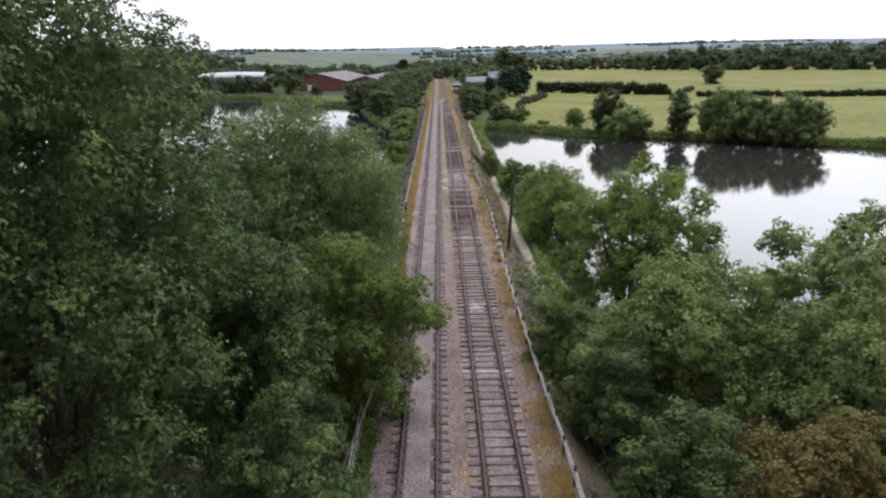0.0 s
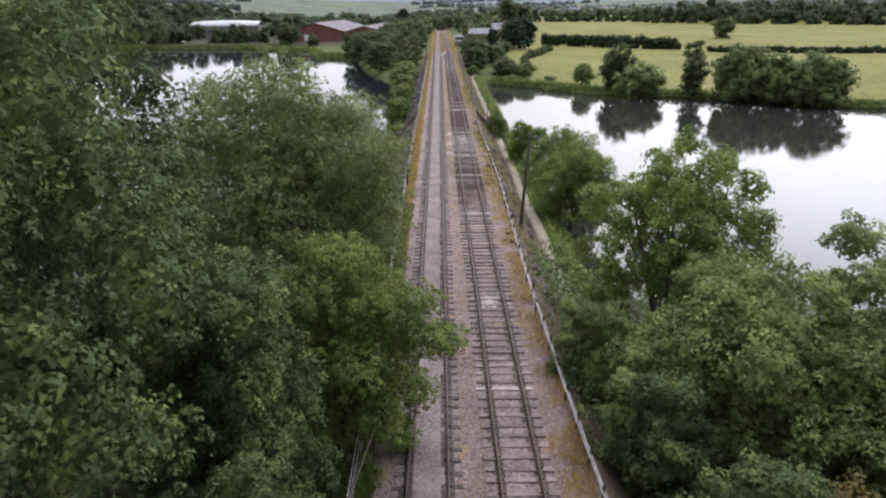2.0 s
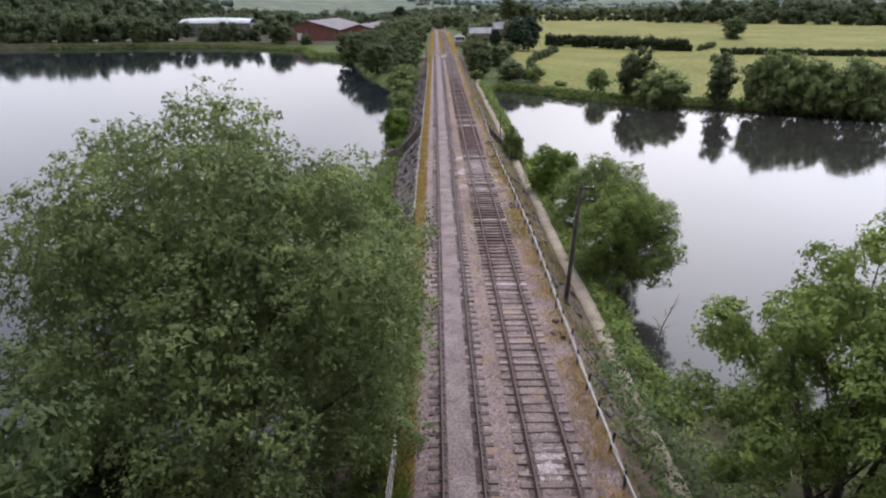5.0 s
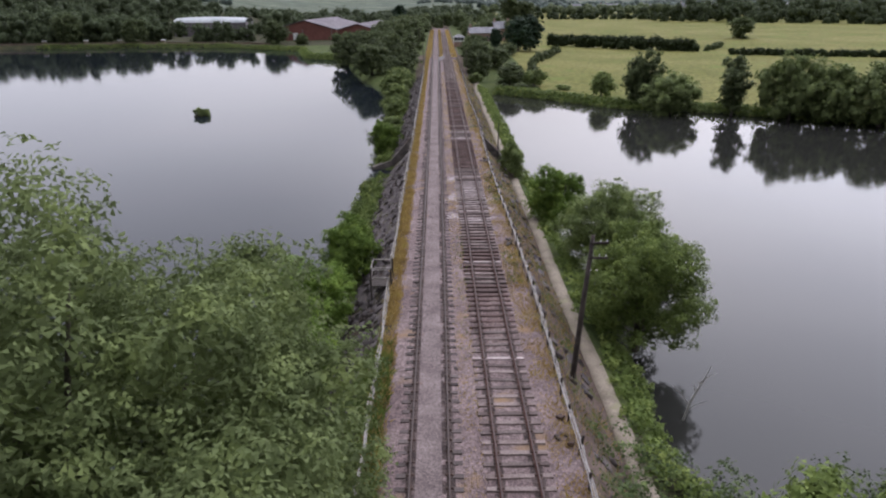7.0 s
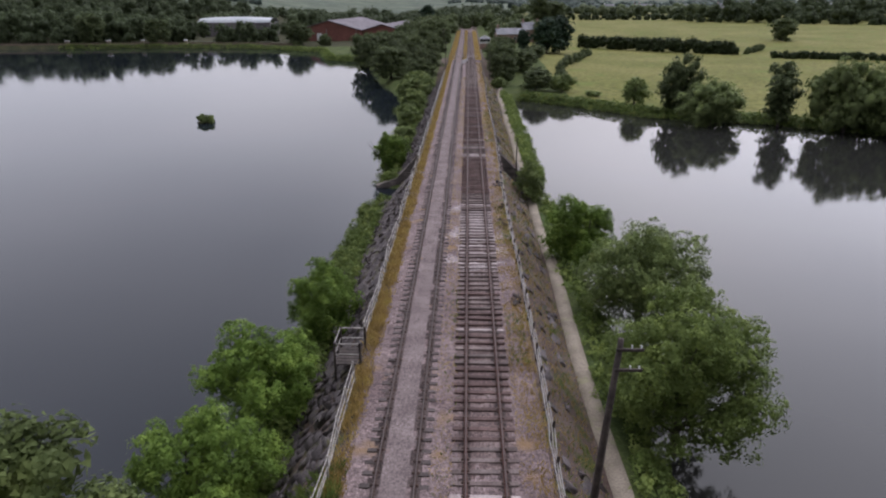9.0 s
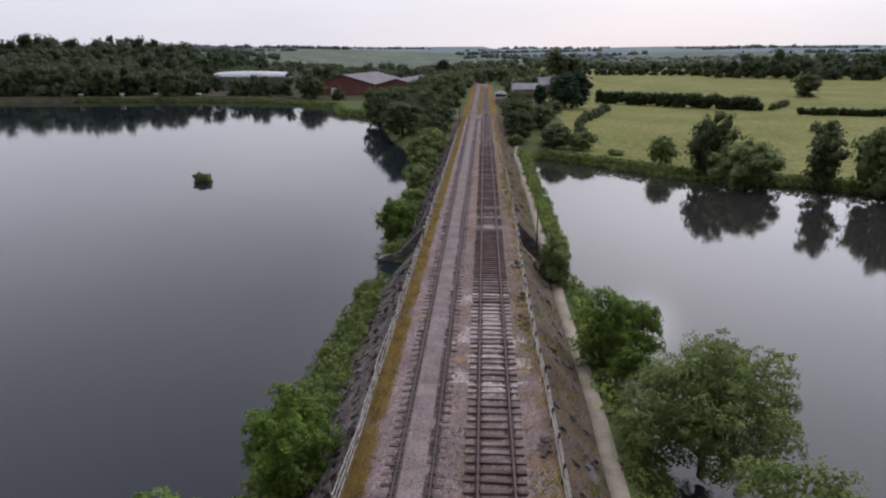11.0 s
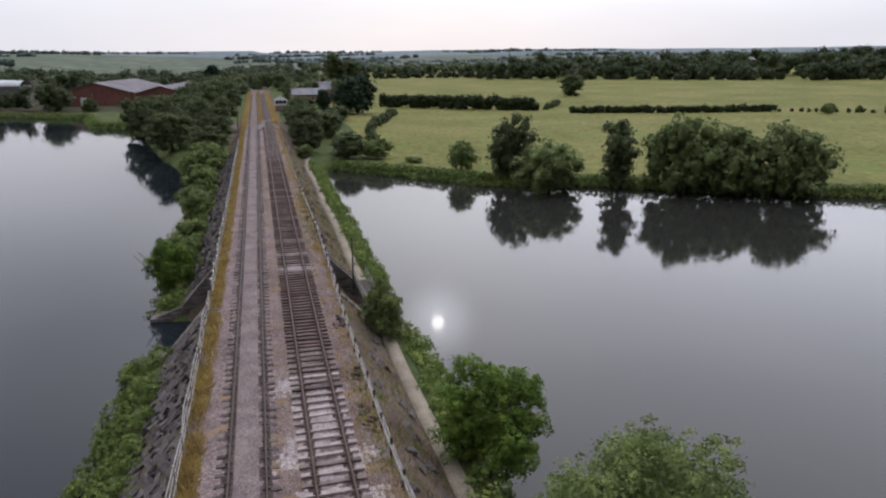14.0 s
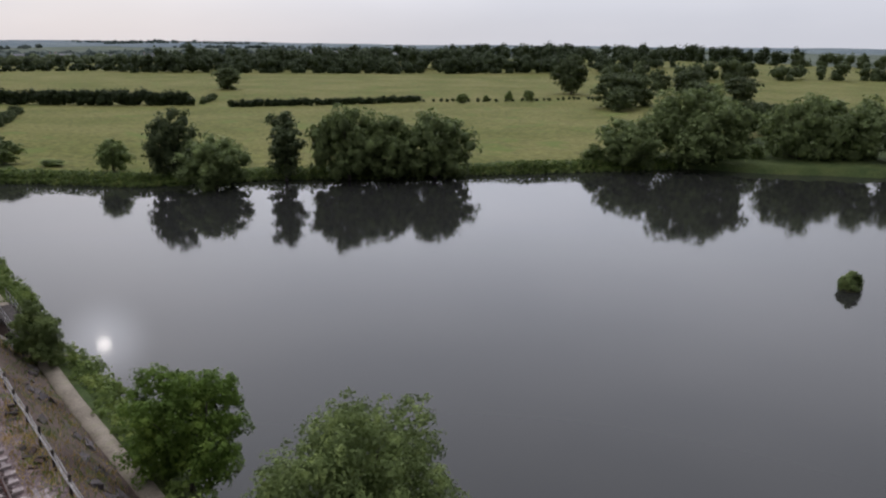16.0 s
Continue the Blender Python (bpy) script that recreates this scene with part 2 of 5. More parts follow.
M["field"] = surface("field_grass", (0.124, 0.130, 0.034), (0.184, 0.172, 0.058), 0.035, 0.9, 0.95, 0.4, spec=0.1, speck=((0.13, 0.16, 0.04), 0.3, 0.12), dist=0.2)
M["rough_grass"] = surface("rough_grass", (0.050, 0.072, 0.024), (0.088, 0.106, 0.036), 0.25, 4, 0.95, 0.8, spec=0.1, dist=0.15)
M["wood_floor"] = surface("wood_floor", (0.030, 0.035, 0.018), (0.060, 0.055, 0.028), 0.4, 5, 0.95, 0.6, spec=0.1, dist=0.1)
# aerial haze is put into these two land colours, bluer with distance
M["far_land_hazed"] = surface("far_land_hazed", (0.085, 0.105, 0.080), (0.128, 0.145, 0.100), 0.006, 0.05, 0.95, 0.0, spec=0.1, speck=((0.05, 0.075, 0.055), 0.35, 0.012))
M["hill_land_hazed"] = surface("hill_land_hazed", (0.115, 0.148, 0.168), (0.165, 0.198, 0.200), 0.004, 0.03, 0.95, 0.0, spec=0.1, speck=((0.115, 0.150, 0.170), 0.7, 0.006))
M["earth"] = surface("earth_slope", (0.074, 0.051, 0.042), (0.130, 0.097, 0.080), 0.5, 7, 0.95, 0.8, spec=0.15, speck=((0.068, 0.071, 0.025), 0.45, 0.7), dist=0.06)
M["ballast"] = surface("ballast", (0.146, 0.105, 0.102), (0.226, 0.171, 0.164), 0.35, 6, 0.9, 0.9, spec=0.25, cells=16, dist=0.05, speck=((0.26, 0.17, 0.10), 0.15, 0.5))
M["ballast_rust"] = surface("ballast_rust", (0.120, 0.082, 0.075), (0.200, 0.150, 0.140), 0.5, 6, 0.9, 0.9, spec=0.25, cells=16, dist=0.05)
M["ballast_oily"] = surface("ballast_oily", (0.050, 0.036, 0.033), (0.105, 0.078, 0.072), 0.7, 6, 0.9, 0.9, spec=0.25, cells=16, dist=0.05)
M["ballast_pale"] = surface("ballast_pale", (0.250, 0.205, 0.202), (0.37, 0.315, 0.305), 1.2, 6, 0.9, 0.9, spec=0.25, cells=16, dist=0.05)
M["ballast_fine"] = surface("ballast_fine", (0.142, 0.110, 0.106), (0.215, 0.172, 0.165), 0.6, 9, 0.9, 0.6, spec=0.2, cells=30, dist=0.03)
M["stone"] = surface("pitching_stone", (0.066, 0.054, 0.054), (0.123, 0.105, 0.103), 1.2, 9, 0.85, 0.7, rnd=0.3, dist=0.05, speck=((0.096, 0.088, 0.040), 0.25, 1.5))
M["abutment"] = surface("abutment_stone", (0.115, 0.100, 0.090), (0.20, 0.175, 0.155), 0.8, 8, 0.9, 0.7, rnd=0.25, dist=0.05)
M["timber"] = surface("sleeper_timber", (0.118, 0.088, 0.080), (0.210, 0.168, 0.155), 1.0, 18, 0.9, 0.6, rnd=0.3)
M["timber_brown"] = surface("sleeper_brown", (0.062, 0.048, 0.044), (0.125, 0.102, 0.096), 1.0, 18, 0.9, 0.6, rnd=0.3)
M["timber_dark"] = surface("sleeper_dark", (0.070, 0.044, 0.040), (0.125, 0.080, 0.070), 1.0, 18, 0.85, 0.6, rnd=0.25)
M["timber_pale"] = surface("sleeper_pale", (0.25, 0.205, 0.195), (0.39, 0.33, 0.315), 2.0, 18, 0.9, 0.6, rnd=0.2)
M["rust"] = surface("rail_rust", (0.047, 0.029, 0.023), (0.077, 0.047, 0.036), 1.5, 25, 0.6, 0.3, 0.35)
M["rust_red"] = surface("rail_rust_red", (0.084, 0.035, 0.027), (0.133, 0.059, 0.043), 1.5, 25, 0.7, 0.3, 0.2)
M["railhead"] = surface("rail_head", (0.047, 0.034, 0.032), (0.083, 0.063, 0.059), 2, 30, 0.5, 0.1, 0.4)
M["steel"] = surface("galvanised_steel", (0.24, 0.225, 0.22), (0.38, 0.36, 0.35), 3, 25, 0.55, 0.15, 0.3)
M["grey_wood"] = surface("weathered_wood", (0.24, 0.22, 0.20), (0.42, 0.39, 0.36), 3, 25, 0.9, 0.4)
M["dark_wood"] = surface("tarred_wood", (0.035, 0.028, 0.025), (0.075, 0.06, 0.052), 3, 25, 0.85, 0.5)
M["concrete"] = surface("path_concrete", (0.205, 0.170, 0.130), (0.295, 0.250, 0.195), 0.8, 12, 0.9, 0.3, speck=((0.24, 0.22, 0.14), 0.3, 1.5))
M["black"] = surface("black_rubber", (0.012, 0.012, 0.013), (0.03, 0.03, 0.03), 3, 20, 0.6, 0.1)
M["white"] = surface("white_paint", (0.70, 0.70, 0.68), (0.82, 0.82, 0.80), 2, 20, 0.6, 0.1)
M["brick"] = surface("red_brick", (0.20, 0.085, 0.070), (0.27, 0.115, 0.095), 0.2, 3, 0.9, 0.2)
M["brick_house"] = surface("house_brick", (0.30, 0.19, 0.16), (0.40, 0.28, 0.24), 0.5, 4, 0.9, 0.2)
M["roof_grey"] = surface("roof_sheet", (0.15, 0.135, 0.145), (0.22, 0.20, 0.21), 0.15, 2, 0.95, 0.1, spec=0.08)
M["slate"] = surface("roof_slate", (0.15, 0.15, 0.165), (0.24, 0.235, 0.25), 0.5, 6, 0.6, 0.2)
M["pale_roof"] = surface("pale_roof", (0.36, 0.39, 0.40), (0.50, 0.52, 0.53), 0.1, 2, 0.5, 0.05)
M["wall_far"] = surface("boundary_wall", (0.17, 0.13, 0.10), (0.24, 0.19, 0.145), 0.3, 4, 0.9, 0.2)
M["glass"] = surface("window_glass", (0.02, 0.025, 0.03), (0.03, 0.035, 0.04), 1, 5, 0.08, 0.0, spec=0.6)


def water_material(name, murk):
    m = bpy.data.materials.new(name)
    m.use_nodes = True
    t = m.node_tree
    b = t.nodes["Principled BSDF"]
    b.inputs["Base Color"].default_value = (*murk, 1)
    b.inputs["Roughness"].default_value = 0.055
    b.inputs["IOR"].default_value = 1.33
    geo = t.nodes.new("ShaderNodeNewGeometry")
    n = t.nodes.new("ShaderNodeTexNoise")
    n.inputs["Scale"].default_value, n.inputs["Detail"].default_value = 2.2, 3
    big = t.nodes.new("ShaderNodeTexNoise")
    big.inputs["Scale"].default_value, big.inputs["Detail"].default_value = 0.035, 3
    for k in (n, big):
        t.links.new(geo.outputs["Position"], k.inputs["Vector"])
    mr = t.nodes.new("ShaderNodeMapRange")
    mr.inputs["From Min"].default_value, mr.inputs["From Max"].default_value = 0.4, 0.65
    mr.inputs["To Min"].default_value, mr.inputs["To Max"].default_value = 0.008, 0.035
    t.links.new(big.outputs["Fac"], mr.inputs["Value"])
    bp = t.nodes.new("ShaderNodeBump")
    bp.inputs["Distance"].default_value = 0.05
    t.links.new(n.outputs["Fac"], bp.inputs["Height"])
    t.links.new(mr.outputs["Result"], bp.inputs["Strength"])
    t.links.new(bp.outputs["Normal"], b.inputs["Normal"])
    return m


M["water_west"] = water_material("lake_water_clear", (0.012, 0.016, 0.021))
M["water_east"] = water_material("lake_water_murky", (0.023, 0.023, 0.021))



# ---- tools ----
def link_mesh(name, me, material, parent=None, label=""):
    for m in (material if isinstance(material, (list, tuple)) else [material]):
        if m is not None and m.name not in [k.name for k in me.materials]:
            me.materials.append(m)
    ob = new(name, me)
    if parent is not None:
        ob.parent = parent
    if label:
        ob["label"] = label
    return ob


def part(name, bm, material, parent=None, label=""):
    me = bpy.data.meshes.new(name)
    bm.to_mesh(me)
    bm.free()
    return link_mesh(name, me, material, parent, label)


def thing(name, at=(0, 0, 0), label="", category="", group="", turn=0.0, kind=""):
    e = new(name)
    e.matrix_basis = pose(*at, 0, 0, turn)
    return tagged(e, label, category, group, kind)


def box(bm, x0, x1, y0, y1, z0, z1, bevel=0.0):
    r = bmesh.ops.create_cube(bm, size=1.0)
    vs = r["verts"]
    bmesh.ops.scale(bm, vec=(x1 - x0, y1 - y0, z1 - z0), verts=vs)
    bmesh.ops.translate(bm, vec=((x0 + x1) / 2, (y0 + y1) / 2, (z0 + z1) / 2), verts=vs)
    if bevel:
        es = list({e for v in vs for e in v.link_edges})
        bmesh.ops.bevel(bm, geom=es, offset=bevel, segments=1, affect="EDGES")
    return vs


def raw_mesh(name, verts, quads, mats=None, smooth=False):
    """A mesh from numpy arrays of corners and quads."""
    me = bpy.data.meshes.new(name)
    verts, quads = np.asarray(verts, np.float32), np.asarray(quads, np.int32)
    k = quads.shape[1]
    me.vertices.add(len(verts))
    me.vertices.foreach_set("co", verts.ravel())
    me.loops.add(quads.size)
    me.loops.foreach_set("vertex_index", quads.ravel())
    me.polygons.add(len(quads))
    me.polygons.foreach_set("loop_start", np.arange(0, quads.size, k, dtype=np.int32))
    if mats is not None:
        me.polygons.foreach_set("material_index", np.asarray(mats, np.int32))
    if smooth:
        me.polygons.foreach_set("use_smooth", np.ones(len(quads), bool))
    me.update()
    me.validate()
    return me


def tubes(paths, sides=6):
    """Corners and quads of round bars; each path is a list of (point, radius)."""
    V, Q = [], []
    ang = np.linspace(0, 2 * math.pi, sides, endpoint=False)
    base = 0
    for path in paths:
        pts = np.array([p for p, _ in path], float)
        for i, (p, r) in enumerate(path):
            d = pts[min(i + 1, len(pts) - 1)] - pts[max(i - 1, 0)]
            d = d / (np.linalg.norm(d) + 1e-9)
            u = np.cross(d, (0, 0, 1.0) if abs(d[2]) < 0.9 else (1.0, 0, 0))
            u /= np.linalg.norm(u)
            w = np.cross(d, u)
            V.append(pts[i] + r * (np.cos(ang)[:, None] * u + np.sin(ang)[:, None] * w))
        n = len(path)
        for i in range(n - 1):
            for k in range(sides):
                a, b = base + i * sides + k, base + i * sides + (k + 1) % sides
                Q.append((a, b, b + sides, a + sides))
        base += n * sides
    return np.concatenate(V), np.array(Q)


def quad_ball():
    """A cube with each side cut in four, blown up to a ball: corners and quads."""
    seen, V, Q = {}, [], []

    def corner(p):
        if p not in seen:
            seen[p] = len(V)
            v = np.array(p, float)
            V.append(v / np.linalg.norm(v))
        return seen[p]

    for ax in range(3):
        for s in (-1, 1):
            for i in (-1, 0):
                for j in (-1, 0):
                    ring = []
                    for a, b in ((i, j), (i + 1, j), (i + 1, j + 1), (i, j + 1)):
                        p = [0, 0, 0]
                        p[ax], p[(ax + 1) % 3], p[(ax + 2) % 3] = s, a, b
                        ring.append(corner(tuple(p)))
                    Q.append(ring if s > 0 else ring[::-1])
    return np.array(V), np.array(Q)


BALL, BALL_Q = quad_ball()


def leaf_cloud(puffs, count, size, rng, up=0.45, loose=0.45, slim=0.42, tuft=None, core=0.0, inner=0.0):
    """Many small leaves in domed sprays on the outsides of puffs (x, y, z, r): corners and triangles."""
    puffs = np.asarray(puffs, float)
    tr = tuft or 2.1 * size
    wgt = puffs[:, 3] ** 2
    idx = rng.choice(len(puffs), count, p=wgt / wgt.sum())
    nt = np.maximum(5, (2.6 * (puffs[:, 3] / tr) ** 2).astype(int))
    first = np.concatenate([[0], np.cumsum(nt)[:-1]])
    td = rng.normal(size=(nt.sum(), 3))
    td /= np.linalg.norm(td, axis=1)[:, None]
    td[:, 2] = np.where(td[:, 2] < -0.4, -td[:, 2], td[:, 2])
    tk = 0.60 + 0.50 * rng.random(nt.sum())
    ts = tr * (0.6 + 0.8 * rng.random(nt.sum()))
    tn = td * 0.6 + np.array((0, 0, up)) + rng.normal(size=td.shape) * 0.2   # the way each spray faces
    tn /= np.linalg.norm(tn, axis=1)[:, None]
    own = first[idx] + (rng.random(count) * nt[idx]).astype(int)
    off = np.clip(rng.normal(size=(count, 3)), -1.6, 1.6) * 0.5
    along_n = (off * tn[own]).sum(1)[:, None]
    flat = off - tn[own] * along_n
    off = flat + tn[own] * (0.4 * along_n - 0.45 * (flat ** 2).sum(1)[:, None])
    pos = puffs[idx, :3] + td[own] * (tk[own] * puffs[idx, 3])[:, None] + off * ts[own][:, None]
    keep = np.ones(count, bool)
    for j in range(len(puffs)):
        near = np.abs(pos[:, 0] - puffs[j, 0]) < puffs[j, 3]
        inside = near.copy()
        inside[near] = np.linalg.norm(pos[near] - puffs[j, :3], axis=1) < 0.55 * puffs[j, 3]
        keep &= ~(inside & (idx != j))
    pos, d, off = pos[keep], tn[own][keep], off[keep]
    n = len(pos)
    nor = d * 0.85 + off * 0.8 + rng.normal(size=(n, 3)) * loose * 0.75
    nor /= np.linalg.norm(nor, axis=1)[:, None]
    tan = np.cross(nor, rng.normal(size=(n, 3)))
    tan /= np.linalg.norm(tan, axis=1)[:, None]
    s = (size * (0.65 + 0.7 * rng.random(n)))[:, None]
    if inner:   # larger shaded leaves deeper in, which close the crown
        m = int(count * inner)
        ji = rng.choice(len(puffs), m, p=wgt / wgt.sum())
        dj = rng.normal(size=(m, 3))
        dj /= np.linalg.norm(dj, axis=1)[:, None]
        pos = np.concatenate([pos, puffs[ji, :3] + dj * (puffs[ji, 3] * (0.35 + 0.3 * rng.random(m)))[:, None]])
        nj = dj + rng.normal(size=(m, 3)) * 0.3
        nj /= np.linalg.norm(nj, axis=1)[:, None]
        tj = np.cross(nj, rng.normal(size=(m, 3)))
        tj /= np.linalg.norm(tj, axis=1)[:, None]
        nor, tan = np.concatenate([nor, nj]), np.concatenate([tan, tj])
        s = np.concatenate([s, np.full((m, 1), size * 1.9)])
        n += m
    bi = np.cross(nor, tan)
    V = np.stack([pos - tan * s * 0.55, pos + tan * s * 0.4 + bi * s * slim, pos + tan * s * 0.4 - bi * s * slim], 1).reshape(-1, 3)
    T = np.arange(3 * n).reshape(-1, 3)
    if core:   # the leafy inside of every puff, a rough solid that stops the sky from showing through
        cv = np.concatenate([BALL * (p[3] * core) * (0.85 + 0.3 * rng.random((len(BALL), 1))) + p[:3] for p in puffs])
        cq = np.concatenate([BALL_Q + len(V) + len(BALL) * i for i in range(len(puffs))])
        V, T = np.concatenate([V, cv]), np.concatenate([T, cq[:, [0, 1, 2]], cq[:, [0, 2, 3]]])
    return V, T


def crown_puffs(rx, ry, z0, z1, n, puff, rng, low=-0.75, flat=1.0):
    """Puffs over an egg-shaped crown round the axis, uneven at its outside."""
    out = []
    cz, rz = (z0 + z1) / 2, (z1 - z0) / 2
    for i in range(n):
        u = low + (1 - low) * (i + rng.random()) / n
        a = i * 2.39996 + rng.random() * 0.7
        k = 0.55 + 0.33 * rng.random() if i % 4 else 0.25 + 0.2 * rng.random()
        s = math.sqrt(max(0.0, 1 - u * u))
        r = puff * (0.7 + 0.6 * rng.random())
        out.append((rx * s * k * math.cos(a), ry * s * k * math.sin(a), cz + rz * u * min(1.0, k + 0.12) * flat, r))
    return out


def tree_meshes(seed, rx, ry, z0, z1, n, puff, count, size, trunk=0.22, low=-0.75, lean=(0, 0), extra=(), up=0.45, slim=0.42, stems=1, core=0.0, inner=0.14, tuft=None):
    """Meshes of a trunk with limbs and of a crown, with the foot at the origin."""
    rng = np.random.default_rng(seed)
    puffs = crown_puffs(rx, ry, z0, z1, n, puff, rng, low) + list(extra)
    puffs = [(x + lean[0] * z / z1, y + lean[1] * z / z1, z, r) for x, y, z, r in puffs]
    crown = leaf_cloud(puffs, count, size, rng, up=up, slim=slim, core=core, inner=inner, tuft=tuft)
    paths = []
    for s in range(stems):
        ox, oy = (rng.normal() * 0.25 * (stems > 1), rng.normal() * 0.25 * (stems > 1))
        top = (lean[0] * 0.8 + rng.normal() * 0.5 * stems, lean[1] * 0.8 + rng.normal() * 0.5 * stems, z0 + (z1 - z0) * 0.8)
        paths.append([((ox, oy, -0.3), trunk * 1.25), ((ox + 0.15 * top[0], oy + 0.15 * top[1], 0.2 * top[2]), trunk),
                      ((0.5 * top[0] + rng.normal() * 0.2, 0.5 * top[1] + rng.normal() * 0.2, 0.55 * top[2]), trunk * 0.7), (top, trunk * 0.2)])
        for x, y, z, r in puffs[s::max(1, stems * (1 + len(puffs) // 26))]:
            f = min(0.75, max(0.12, 0.55 * z / z1))
            st = (f * 0.5 * (top[0]), f * 0.5 * (top[1]), f * top[2])
            paths.append([(st, trunk * 0.42), (((st[0] + x) / 2 + rng.normal() * 0.15, (st[1] + y) / 2 + rng.normal() * 0.15, (st[2] + z) / 2 - 0.15), trunk * 0.26), ((x, y, z), trunk * 0.08)])
    return raw_mesh("trunk", *tubes(paths)), raw_mesh("crown", *crown)


def plant_tree(name, at, meshes, leaf, label, category="tree", group="", turn=0.0, scale=1.0, bark="bark"):
    e = thing(name, at, label, category, group, turn)
    if scale != 1.0:
        e.scale = (scale, scale, scale) if not isinstance(scale, tuple) else scale
    link_mesh("trunk", meshes[0], M[bark], e)
    link_mesh("crown", meshes[1], M[leaf], e)
    return e


def smooth(a, b, x):
    t = np.clip((x - a) / (b - a), 0, 1)
    return t * t * (3 - 2 * t)



# ---- ground and water ----
WATER = -5.2
LAKE_W = [(-8.7, 48), (-8.7, 112), (-8.6, 150), (-10.5, 172), (-12.6, 197), (-22, 233), (-32, 283), (-36, 292), (-50, 304), (-59, 340), (-100, 365), (-144, 366), (-183, 361), (-300, 342), (-300, 10), (-120, 25), (-40, 46), (-20, 50)]
LAKE_E = [(12.2, 56), (12.3, 130), (13.2, 173), (12.8, 190), (14, 198), (26, 187.5), (37, 175), (56, 168), (71, 158), (88, 149), (104, 140), (121, 131), (129, 116), (141, 102), (175, 90), (330, 60), (330, 5), (120, 20), (50, 40), (22, 49)]
CHANNEL = [(-12, 112.5), (-12, 122.5), (14, 122.5), (14, 112.5)]


def signed(poly, x, y):
    """Distance to the edge of a polygon, positive inside."""
    best, inside = np.full(x.shape, 1e9), np.zeros(x.shape, bool)
    for (x0, y0), (x1, y1) in zip(poly, poly[1:] + poly[:1]):
        dx, dy = x1 - x0, y1 - y0
        t = np.clip(((x - x0) * dx + (y - y0) * dy) / (dx * dx + dy * dy), 0, 1)
        best = np.minimum(best, np.hypot(x - x0 - t * dx, y - y0 - t * dy))
        with np.errstate(divide="ignore", invalid="ignore"):
            cross = ((y0 > y) != (y1 > y)) & (x < (x1 - x0) * (y - y0) / (y1 - y0 + 1e-12) + x0)
        inside ^= cross
    return np.where(inside, best, -best)


def wave(x, y, f, s=0.0):
    return np.sin(x * f + 1.3 * np.sin(y * f * 0.7 + s)) * np.cos(y * f * 0.9 + 1.1 * np.sin(x * f * 0.6 + 2 * s))


def ground_height(x, y):
    x, y = np.asarray(x, float), np.asarray(y, float)
    s = 0.6 * x + 0.8 * y
    east = np.interp(s, [0, 300, 380, 520, 700, 1000, 1500, 2200, 3200, 4700], [-4.0, -3.8, -2.0, 0.5, 1.5, 2.5, 6.0, 15.0, 28.0, 44.0])
    west = np.interp(y + np.maximum(0, -x - 150) * 0.6, [0, 340, 500, 900, 1500, 2200, 3200, 4700], [-4.0, -3.9, -3.5, -2.5, 4.0, 14.0, 28.0, 44.0])
    k = smooth(-30, 60, x)
    land = west * (1 - k) + east * k
    far = smooth(900, 2600, np.hypot(x, y))
    land = land + far * (7 * wave(x, y, 0.0021) + 4 * wave(x, y, 0.0052, 1.0)) + smooth(250, 700, np.hypot(x, y)) * 0.8 * wave(x, y, 0.014, 2.0)
    land = land + 3.0 * np.exp(-((x - 2) / 34.0) ** 2) * smooth(205, 262, y)
    land = land + 6.0 * smooth(280, 520, x) * smooth(150, 420, y) * (1 - far)
    land = land + 18.0 * smooth(-130, -330, x) * smooth(375, 640, y) * (1 - far)
    land = land + 0.12 * wave(x, y, 0.6, 0.5)
    sd = np.maximum(signed(LAKE_W, x, y), signed(LAKE_E, x, y)) + 0.45 * wave(x, y, 0.35) * (np.hypot(x - 20, y - 150) > 0)
    bank = smooth(-2.2, 0.6, sd)
    h = land * (1 - bank) + -6.6 * bank
    emb = np.interp(x, [-10.2, -8.4, -6.0, -2.95, -2.4, 5.9, 6.4, 8.75, 9.9, 11.9, 13.2], [-6.6, -5.0, -4.1, -0.55, -0.38, -0.38, -0.55, -3.02, -3.05, -4.7, -6.6])
    emb = emb + 0.08 * wave(x, y, 1.1) * (np.abs(x - 1.7) > 5)
    h = np.maximum(h, emb)
    gap = signed(CHANNEL, x, y)
    return np.where(gap > 0, np.minimum(h, -6.6), h)


def spaced(stops):
    """Grid lines: (from, to, step) stretches joined."""
    out = []
    for a, b, st in stops:
        out += list(np.arange(a, b, st))
    return np.array(out + [stops[-1][1]])


gx = spaced([(-4700, -1500, 200), (-1500, -500, 60), (-500, -210, 18), (-210, -60, 4), (-60, -14, 2), (-14, 15, 0.65), (15, 150, 2), (150, 330, 6), (330, 800, 22), (800, 1800, 60), (1800, 4700, 200)])
gy = spaced([(-400, -60, 40), (-60, 10, 5), (10, 60, 2), (60, 215, 1.25), (215, 370, 2.5), (370, 620, 7), (620, 1200, 25), (1200, 2200, 60), (2200, 4800, 130)])
GX, GY = np.meshgrid(gx, gy)
GZ = ground_height(GX, GY)
nx, ny = len(gx), len(gy)
ii = np.arange((ny - 1) * nx).reshape(ny - 1, nx)[:, :-1].ravel()
quads = np.stack([ii, ii + 1, ii + nx + 1, ii + nx], 1)
cx, cy = GX.ravel()[quads].mean(1), GY.ravel()[quads].mean(1)
shore = np.maximum(signed(LAKE_W, cx, cy), signed(LAKE_E, cx, cy))
GROUND_MATS = ["rough_grass", "field", "wood_floor", "earth", "far_land_hazed", "hill_land_hazed"]
mi = np.zeros(len(quads), int)
